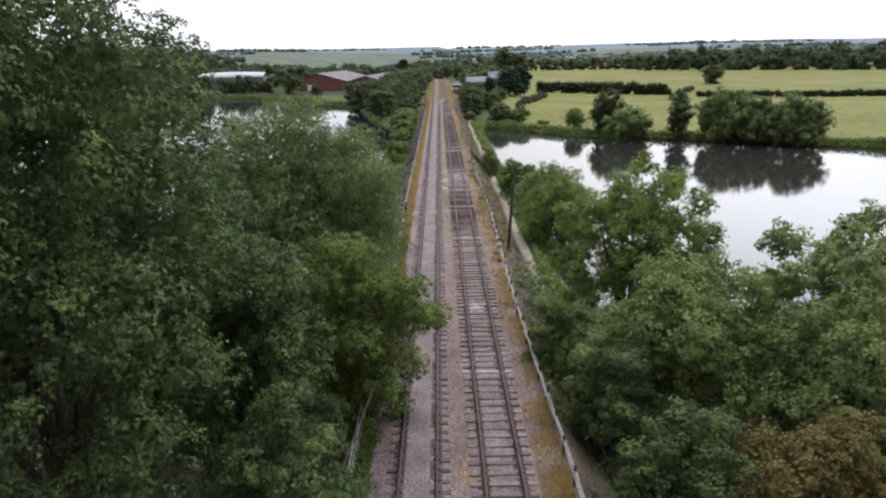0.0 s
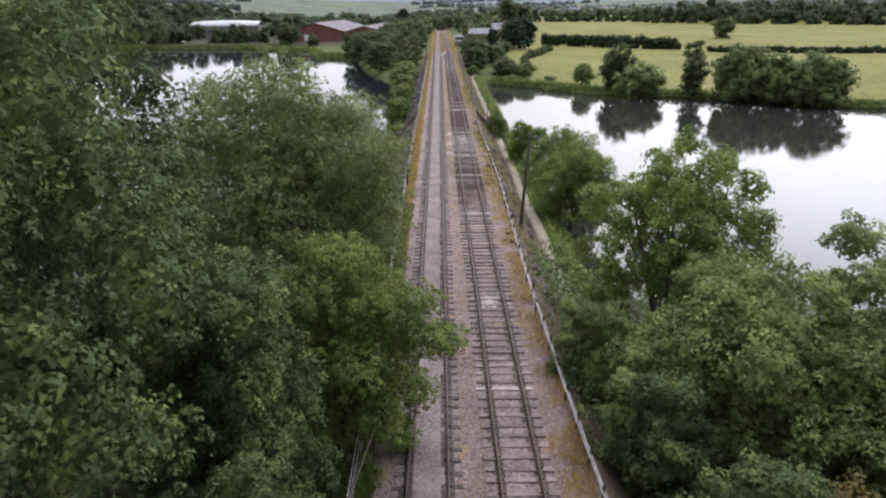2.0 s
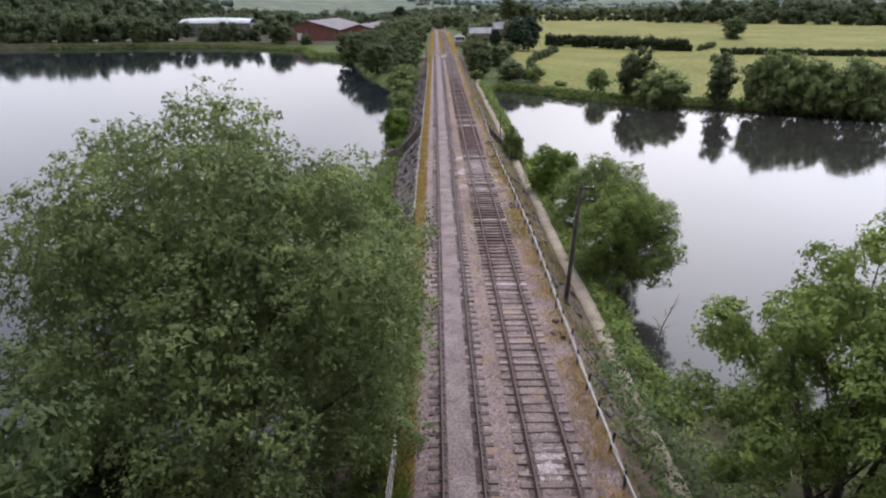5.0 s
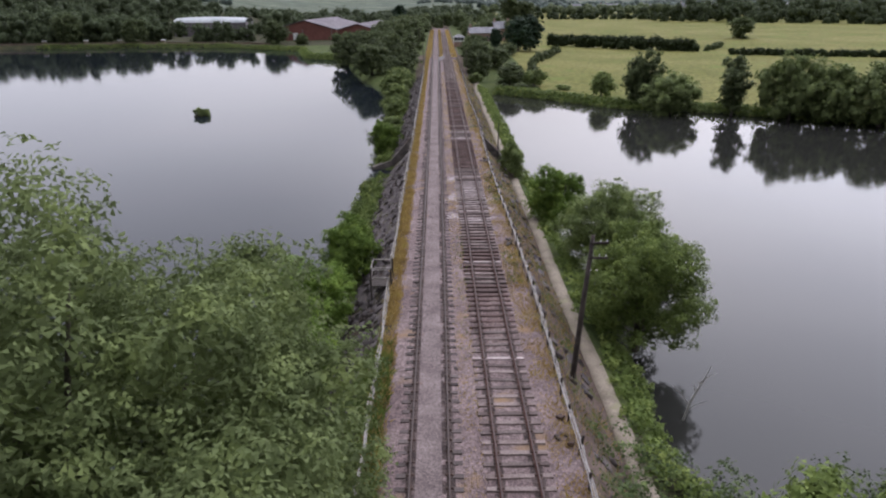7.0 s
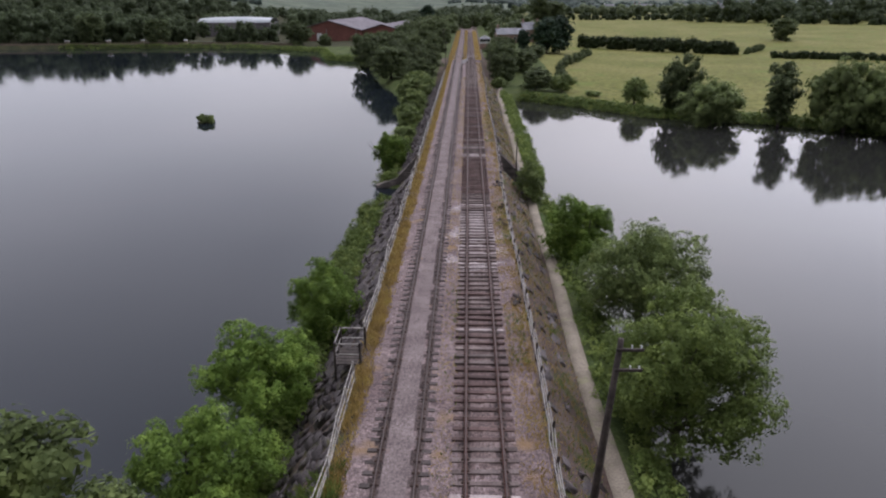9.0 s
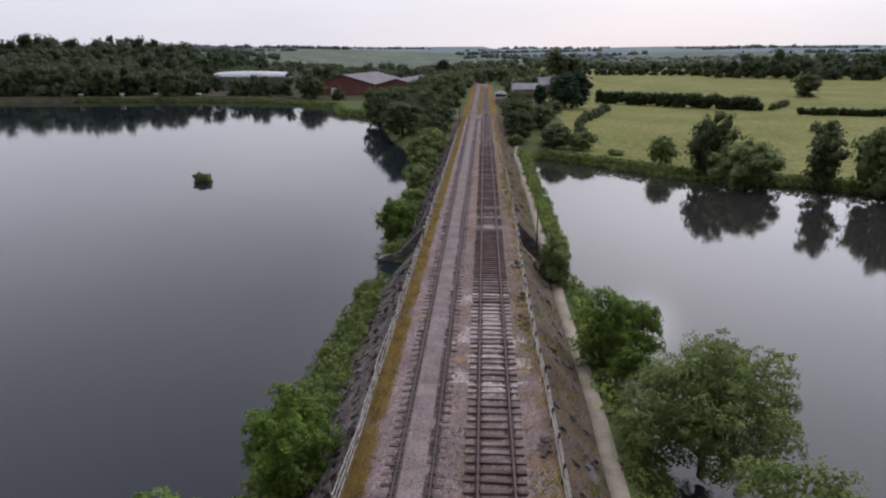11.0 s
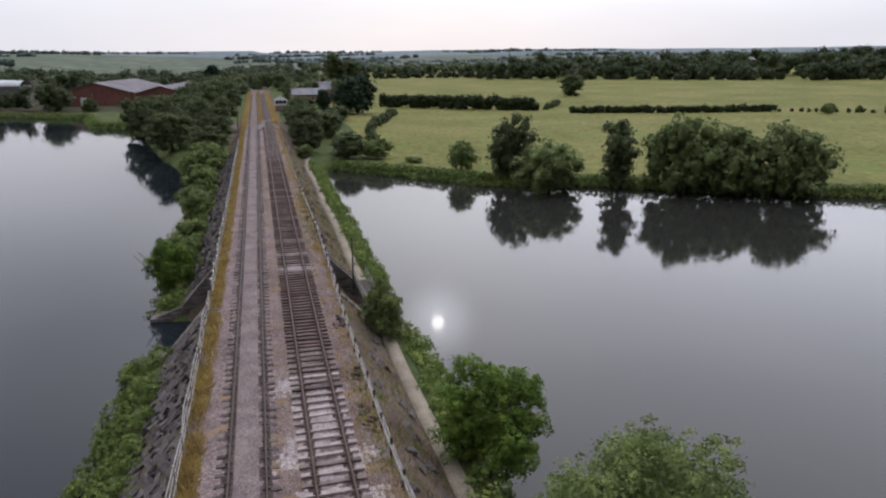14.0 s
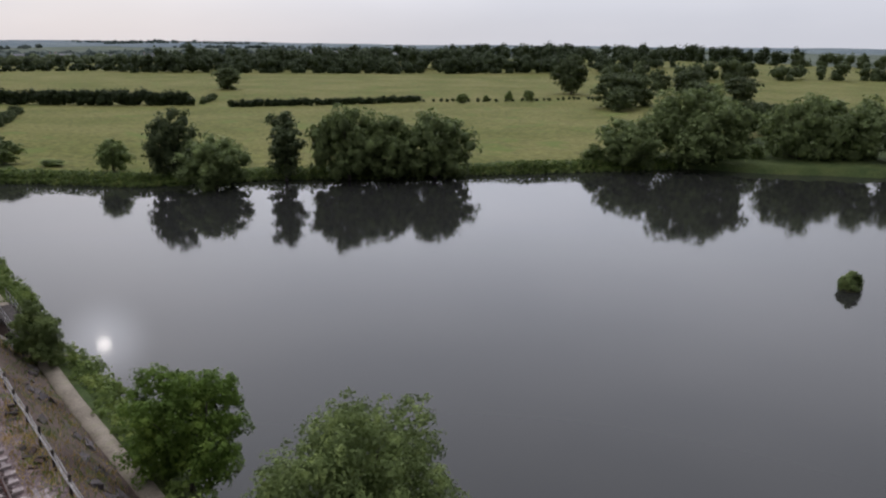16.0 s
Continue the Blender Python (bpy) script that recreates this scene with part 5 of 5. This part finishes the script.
def right_fence(y0, y1):
    """A run of three sagging pipes on leaning stub posts."""
    f = thing("pipe_fence", (6.05, 0, -0.45), "run of sagging grey pipes and cables on short posts", "fence", "embankment fences")
    rng = random.Random(9)
    ys = list(np.arange(y0, y1, 2.3))
    b = bmesh.new()
    box(b, -0.05, 0.05, -0.04, 0.04, -0.3, 1.0, 0.01)
    me = bpy.data.meshes.new("post")
    b.to_mesh(me)
    b.free()
    me.materials.append(M["dark_wood"])
    offs = []
    for y in ys:
        dx = 0.14 * math.sin(y * 0.11) + rng.uniform(-0.025, 0.025)
        offs.append(dx)
        o = new("post", me)
        o.parent = f
        o.matrix_basis = pose(dx, y, -0.03 * rng.random(), rng.uniform(-4, 4), rng.uniform(-2, 9), 0)
    for k, (ox, oz, rad, m) in enumerate(((-0.12, 0.95, 0.022, "steel"), (0.02, 0.72, 0.022, "grey_wood"), (0.16, 0.46, 0.022, "steel"))):
        path = []
        for dx, y in zip(offs, ys):
            path.append(((dx + ox + rng.uniform(-0.015, 0.015), y, oz + rng.uniform(-0.03, 0.03)), rad))
            path.append(((dx + ox + rng.uniform(-0.02, 0.02), y + 1.15, oz - 0.05 + rng.uniform(-0.03, 0.02)), rad))
        link_mesh("pipe", raw_mesh("pipe", *tubes([path], 6)), M[m], f)


right_fence(18, 206)
# dark scrap of broken chairs, bent cable and timber by the pipe run
for k, (y, n) in enumerate(((77.5, 9), (93.0, 7), (97.5, 6), (105.5, 10), (136.0, 7), (54, 5))):
    rng = random.Random(k)
    heap = thing("scrap_heap", (5.55, y, -0.36), "small heap of dark discarded track scrap", "scrap", "scrap heaps")
    for i in range(n):
        b = bmesh.new()
        box(b, -rng.uniform(0.06, 0.16), rng.uniform(0.06, 0.16), -rng.uniform(0.08, 0.3), rng.uniform(0.08, 0.3), 0, rng.uniform(0.08, 0.2), 0.02)
        bmesh.ops.transform(b, matrix=pose(rng.uniform(-0.3, 0.3), rng.uniform(-1.0, 1.0), rng.uniform(0.0, 0.08), rng.uniform(-20, 20), rng.uniform(-25, 25), rng.uniform(0, 180)), verts=b.verts)
        part("piece", b, M["dark_wood"] if i % 3 else M["rust"], heap)


def pole(x, y, z, top, lean, label, arms=2, r=0.13):
    p = thing("telegraph_pole", (x, y, z), label, "pole")
    hgt = top - z
    link_mesh("post", raw_mesh("post", *tubes([[((0, 0, -0.5), r * 1.15), ((lean * 0.5, 0, hgt * 0.5), r), ((lean, 0, hgt), r * 0.75), ((lean, 0, hgt + 0.02), 0.01)]], 10)), M["dark_wood"], p)
    for k in range(arms):
        b = bmesh.new()
        zz = hgt - 0.35 - 0.75 * k
        box(b, lean - 0.15, lean + 0.75, -0.16, -0.06, zz - 0.05, zz + 0.05, 0.01)
        arm = part("crossarm", b, M["dark_wood"], p)
        for xx in (0.35, 0.65):
            b = bmesh.new()
            bmesh.ops.create_cone(b, cap_ends=True, segments=8, radius1=0.032, radius2=0.022, depth=0.10, matrix=Matrix.Translation((lean + xx, -0.11, zz + 0.12)))
            part("insulator", b, M["white"], arm)


pole(7.15, 60.0, -1.2, 6.4, 0.55, "dark leaning telegraph pole with short crossarms")
pole(8.5, 121.5, -3.0, 1.2, 0.0, "thin dark wooden post beside the path", 0, 0.07)
pole(7.6, 206, -1.0, 4.6, 0.0, "slim dark line-side post", 0, 0.08)
pole(-3.6, 238, -1.0, 5.2, 0.0, "pale slim line-side signal post", 1, 0.09)
pole(-6.2, 300, -0.8, 6.0, 0.0, "line-side post near the station", 1, 0.1)


def bridge():
    br = thing("railway_bridge", (0, 0, 0), "short stone railway bridge over the channel between the lakes", "bridge")
    for face, yy, sgn in ((112.2, 112.5, 1), (122.8, 122.5, -1)):
        rng = random.Random(int(yy))
        # a wall whose top follows the bank's slope
        prof = [(-8.6, -6.6), (-8.6, -4.95), (-6.0, -4.0), (-2.95, -0.6), (6.4, -0.6), (8.8, -3.06), (10.0, -3.12), (11.9, -4.75), (11.9, -6.6)]
        b = bmesh.new()
        f0 = [b.verts.new((x, min(face, yy) - 0.4, z)) for x, z in prof]
        f1 = [b.verts.new((x, max(face, yy) + 0.4, z)) for x, z in prof]
        b.faces.new(f0)
        b.faces.new(f1[::-1])
        for i in range(len(prof)):
            j = (i + 1) % len(prof)
            b.faces.new((f0[i], f1[i], f1[j], f0[j]))
        ab = part("abutment", b, M["abutment"], br, "dark stone abutment wall")
        b = bmesh.new()
        box(b, -0.42, 0.42, -0.07, 0.07, -0.18, 0.18, 0.03)
        me = bpy.data.meshes.new("stone")
        b.to_mesh(me)
        b.free()
        me.materials.append(M["abutment"])
        for row in range(12):
            z = -5.0 + 0.4 * row
            lo, hi = np.interp(z, [-5, -4, -0.6], [-8.1, -5.2, -2.3]), np.interp(z, [-4.8, -3.1, -0.6], [11.2, 8.2, 5.9])
            x = lo + (0.45 if row % 2 else 0)
            while x < hi:
                o = new("stone", me)
                o.parent = ab
                o.matrix_basis = pose(x, (max(face, yy) + 0.41 if sgn > 0 else min(face, yy) - 0.41) + rng.uniform(-0.03, 0.03), z, 0, 0, rng.uniform(-1, 1))
                x += 0.9
    for x in (-2.6, -0.75, 0.75, 2.65, 4.15, 6.0):
        b = bmesh.new()
        box(b, x - 0.16, x + 0.16, 111.8, 123.2, -1.15, -0.62)
        box(b, x - 0.25, x + 0.25, 111.8, 123.2, -0.62, -0.56)
        part("girder", b, M["rust"], br)
    b = bmesh.new()
    box(b, -2.95, 6.4, 111.9, 123.1, -0.55, -0.42)
    part("deck", b, M["timber_dark"], br)
    b = bmesh.new()
    box(b, 8.7, 9.85, 111.9, 123.1, -3.22, -2.99, 0.02)
    part("footbridge_deck", b, M["dark_wood"], br, "dark tarred plank deck")
    for x in (8.72, 9.83):
        paths = [[((x, 112 + 1.6 * k, -3), 0.03), ((x, 112 + 1.6 * k, -1.95), 0.03)] for k in range(8)]
        paths += [[((x, 112, h), 0.02), ((x, 123.2, h), 0.02)] for h in (-2.0, -2.45)]
        link_mesh("footbridge_rail", raw_mesh("footbridge_rail", *tubes(paths, 5)), M["steel"], br)


bridge()


def islet(x, y, r, h, label, seed):
    ms = tree_meshes(seed, r * 0.95, r * 0.7, 0.0, h, 18, r * 0.32, 5000, 0.22, trunk=0.05, low=-0.95, stems=2)
    plant_tree("islet_bush", (x, y, WATER), ms, "leaf_mid", label, "bush")
    b = bmesh.new()
    bmesh.ops.create_icosphere(b, subdivisions=2, radius=1.0)
    for v in b.verts:
        v.co = Vector((v.co.x * r, v.co.y * r * 0.8, v.co.z * 0.35)) * (1 + 0.2 * noise.noise(v.co * 3 + Vector((seed, 0, 0))))
    m = part("islet", b, M["wood_floor"])
    m.location = (x, y, WATER)
    tagged(m, "tiny muddy islet rising from the lake", "islet")


islet(-46.3, 168.6, 1.7, 1.15, "small green bush growing on a lake islet", 301)
islet(70.9, 83.8, 1.2, 1.3, "dark green bush standing in the lake", 302)

# points and crossing planks near the station
b = bmesh.new()
for k in range(7):
    box(b, 0.9 + 0.26 * k, 1.1 + 0.26 * k, 228 + 1.6 * k, 242 + 1.6 * k, -0.12, 0.0, 0.01)
cr = part("crossover_rails", b, M["railhead"])
tagged(cr, "worn steel crossover rails between the two tracks", "points")
b = bmesh.new()
box(b, -2.0, 5.6, 252, 256, -0.3, -0.02, 0.02)
lx = part("level_crossing", b, M["timber"])
tagged(lx, "timber boarded foot crossing over the tracks", "crossing")


# ---- grass, weeds and bank plants ----
def blades(name, xs, ys, zs, leaf, label, hgt, wid, seed, category="grass"):
    """Upright grass blades, each a narrow bent triangle pair."""
    rng = np.random.default_rng(seed)
    n = len(xs)
    a = rng.random(n) * 6.283
    h = hgt * (0.5 + rng.random(n))
    d = np.stack([np.cos(a), np.sin(a), np.zeros(n)], 1) * wid
    base = np.stack([xs, ys, zs], 1)
    bend = rng.normal(size=(n, 3)) * (h * 0.35)[:, None]
    bend[:, 2] = 0
    up = np.zeros((n, 3))
    up[:, 2] = h
    V = np.stack([base - d, base + d, base + up * 0.6 + bend * 0.4 + d * 0.7, base + up + bend], 1).reshape(-1, 3)
    ob = link_mesh(name, raw_mesh(name, V, np.arange(4 * n).reshape(-1, 4)), M[leaf])
    return tagged(ob, label, category, kind="stuff")


g = np.random.default_rng(50)


def strip(n, x0, x1, y0, y1, patch, power=1.0):
    """Spots in a strip, in patches."""
    xs, ys = g.uniform(x0, x1, n), y0 + (y1 - y0) * g.random(n) ** power
    keep = wave(xs, ys, patch) + 0.5 * g.normal(size=n) > -0.35
    return xs[keep], ys[keep]


xs, ys = strip(60000, -2.8, -1.85, 40, 250, 0.9, 1.3)
blades("dry_grass", xs, ys, np.maximum(ground_height(xs, ys), -0.44), "straw", "dry ochre grass along the track edge", 0.26, 0.024, 51)
xs, ys = strip(40000, 4.75, 6.1, 18, 236, 1.3, 1.9)
blades("dry_grass", xs, ys, np.maximum(ground_height(xs, ys), -0.44) + 0.08, "straw", "straw-coloured grass beside the disused track", 0.17, 0.022, 52)
for k, (x0, x1) in enumerate(((-3.0, -1.3), (1.2, 2.2), (4.7, 6.4))):
    xs, ys = strip(9000, x0, x1, 245, 420, 0.5)
    blades("dry_grass", xs, ys, np.full(len(xs), -0.3), "straw", "tall ochre grass along the line near the station", 0.35, 0.06, 56 + k)
xs, ys = strip(9000, 1.25, 2.2, 20, 200, 1.1, 1.2)
blades("dry_grass", xs, ys, np.full(len(xs), -0.22), "straw", "thin dry weeds between the two tracks", 0.12, 0.014, 53)
xs, ys = strip(30000, -4.6, -2.0, 15, 62, 0.8)
blades("green_grass", xs, ys, ground_height(xs, ys), "weed", "long green grass on the embankment shoulder", 0.4, 0.022, 54)
xs, ys = strip(9000, 6.3, 8.8, 20, 205, 1.0)
blades("green_grass", xs, ys, ground_height(xs, ys), "weed", "sparse weeds on the stony slope", 0.2, 0.018, 55)


xs, ys = strip(9000, 6.3, 8.7, 30, 205, 0.45)
blades("dry_grass", xs, ys, ground_height(xs, ys), "straw", "brown dry grass on the stony slope", 0.2, 0.02, 60)
for k, (x0, x1, y0, y1, n) in enumerate(((5.0, 6.0, 88, 100, 900), (4.9, 5.8, 70, 76, 500), (1.4, 2.3, 60, 80, 500), (4.9, 5.9, 126, 150, 900))):
    xs, ys = strip(n, x0, x1, y0, y1, 1.6)
    blades("green_grass", xs, ys, np.full(len(xs), -0.33), "weed", "patch of green weeds growing in the ballast", 0.2, 0.03, 62 + k)


def bank_plants(name, x0, x1, y0, y1, n, r0, r1, count, size, leaf, label, seed):
    rng = np.random.default_rng(seed)
    xs, ys = rng.uniform(x0, x1, n), rng.uniform(y0, y1, n)
    keep = (signed(CHANNEL, xs, ys) < -0.5)
    xs, ys = xs[keep], ys[keep]
    r = rng.uniform(r0, r1, len(xs))
    zs = np.maximum(ground_height(xs, ys), WATER - 0.1) + r * 0.25
    V, Q = leaf_cloud(np.stack([xs, ys, zs, r], 1), count, size, rng, up=0.7)
    ob = link_mesh(name, raw_mesh(name, V, Q), M[leaf])
    return tagged(ob, label, "plants", kind="stuff")


bank_plants("bank_plants", -8.9, -6.0, 52, 175, 620, 0.35, 0.95, 60000, 0.2, "reed", "lush green plants along the water's edge", 71)
bank_plants("bank_plants", 9.95, 12.3, 50, 196, 640, 0.35, 0.9, 60000, 0.2, "reed", "lush green bank plants between path and lake", 72)
bank_plants("undergrowth", -9, -3.6, 10, 58, 200, 0.5, 1.2, 40000, 0.16, "leaf_dark", "tangled green undergrowth below the trees", 73)
bank_plants("undergrowth", 7.0, 26, 8, 56, 420, 0.6, 1.6, 70000, 0.17, "leaf_dark", "tangled green undergrowth below the trees", 74)
bank_plants("undergrowth", -30, -8, 8, 50, 260, 0.8, 2.0, 20000, 0.3, "leaf_dark", "dark shaded undergrowth in the wood", 75)


def reed_bank(pts, leaf, label, seed, width=2.2, hgt=0.9, per=260):
    rng = np.random.default_rng(seed)
    X, Y = [], []
    for (xa, ya), (xb, yb) in zip(pts, pts[1:]):
        L = math.hypot(xb - xa, yb - ya)
        n = int(per * L / 10)
        t = rng.random(n)
        off = rng.random(n) * width
        nx_, ny_ = -(yb - ya) / L, (xb - xa) / L
        X.append(xa + (xb - xa) * t + nx_ * off)
        Y.append(ya + (yb - ya) * t + ny_ * off)
    X, Y = np.concatenate(X), np.concatenate(Y)
    z = np.maximum(ground_height(X, Y), WATER - 0.05)
    puffs = np.stack([X, Y, z + 0.25, np.full(len(X), 0.55)], 1)
    V, Q = leaf_cloud(puffs, len(X) * 9, 0.42, rng, up=0.8)
    ob = link_mesh("reed_bank", raw_mesh("reed_bank", V, Q), M[leaf])
    return tagged(ob, label, "reeds", kind="stuff")


reed_bank([(14, 198), (26, 187.5), (37, 175), (56, 168), (71, 158), (88, 149), (104, 140), (121, 131)], "weed", "fringe of green reeds along the far shore", 81)
reed_bank([(-183, 361), (-144, 366), (-100, 365), (-59, 340), (-50, 304), (-36, 292), (-32, 283)], "weed", "grassy fringe along the far western shore", 82, per=120)


# ---- stone pitching on the slopes ----
def pitching(side, n_rows, y0, y1, seed, label, parts):
    host = thing("stone_revetment", (0, 0, 0), label, "stone bank", "stone banks")
    rng = random.Random(seed)
    shapes = []
    for k in range(8):
        b = bmesh.new()
        box(b, -0.26, 0.26, -0.36, 0.36, -0.16, 0.09, 0.05)
        for v in b.verts:
            v.co += Vector((rng.uniform(-0.07, 0.07), rng.uniform(-0.08, 0.08), rng.uniform(-0.04, 0.05)))
        me = bpy.data.meshes.new("stone")
        b.to_mesh(me)
        b.free()
        me.materials.append(M["stone"])
        shapes.append(me)
    rest, made = [], 0
    for row in range(n_rows):
        y = y0 + rng.random()
        while y < y1:
            if side < 0:
                x = -3.15 - 0.42 * row
                tilt = -48
            else:
                x = 6.65 + 0.42 * row
                tilt = 46
            x += rng.uniform(-0.06, 0.06)
            if not 111.6 < y < 123.4 and rng.random() > (0.06 if side < 0 else 0.86):
                z = float(ground_height(x, y)) + rng.uniform(-0.05, 0.05)
                m = pose(x, y, z, rng.uniform(-7, 7), tilt + rng.uniform(-14, 14), rng.uniform(-30, 30)) @ Matrix.Diagonal((rng.uniform(0.65, 1.3), rng.uniform(0.6, 1.35), 1, 1))
                me = rng.choice(shapes)
                if parts[0] < y < parts[1] and made < 295:
                    o = new("stone", me)
                    o.parent = host
                    o.matrix_basis = m
                    made += 1
                else:
                    rest.append((me, m))
            y += rng.uniform(0.62, 0.84)
    V, Q, n = [], [], 0
    for me, m in rest:
        V += [tuple(m @ v.co) for v in me.vertices]
        Q += [[n + i for i in p.vertices] for p in me.polygons if len(p.vertices) == 4]
        n += len(me.vertices)
    far = link_mesh("stone_rest", raw_mesh("stone_rest", V, Q), M["stone"], host)
    far["kind"] = "stuff"


pitching(-1, 8, 52, 205, 91, "slope of dark grey pitched stones below the rails", (80, 112))
pitching(1, 5, 44, 200, 92, "broken stone pitching on the slope above the path", (60, 108))
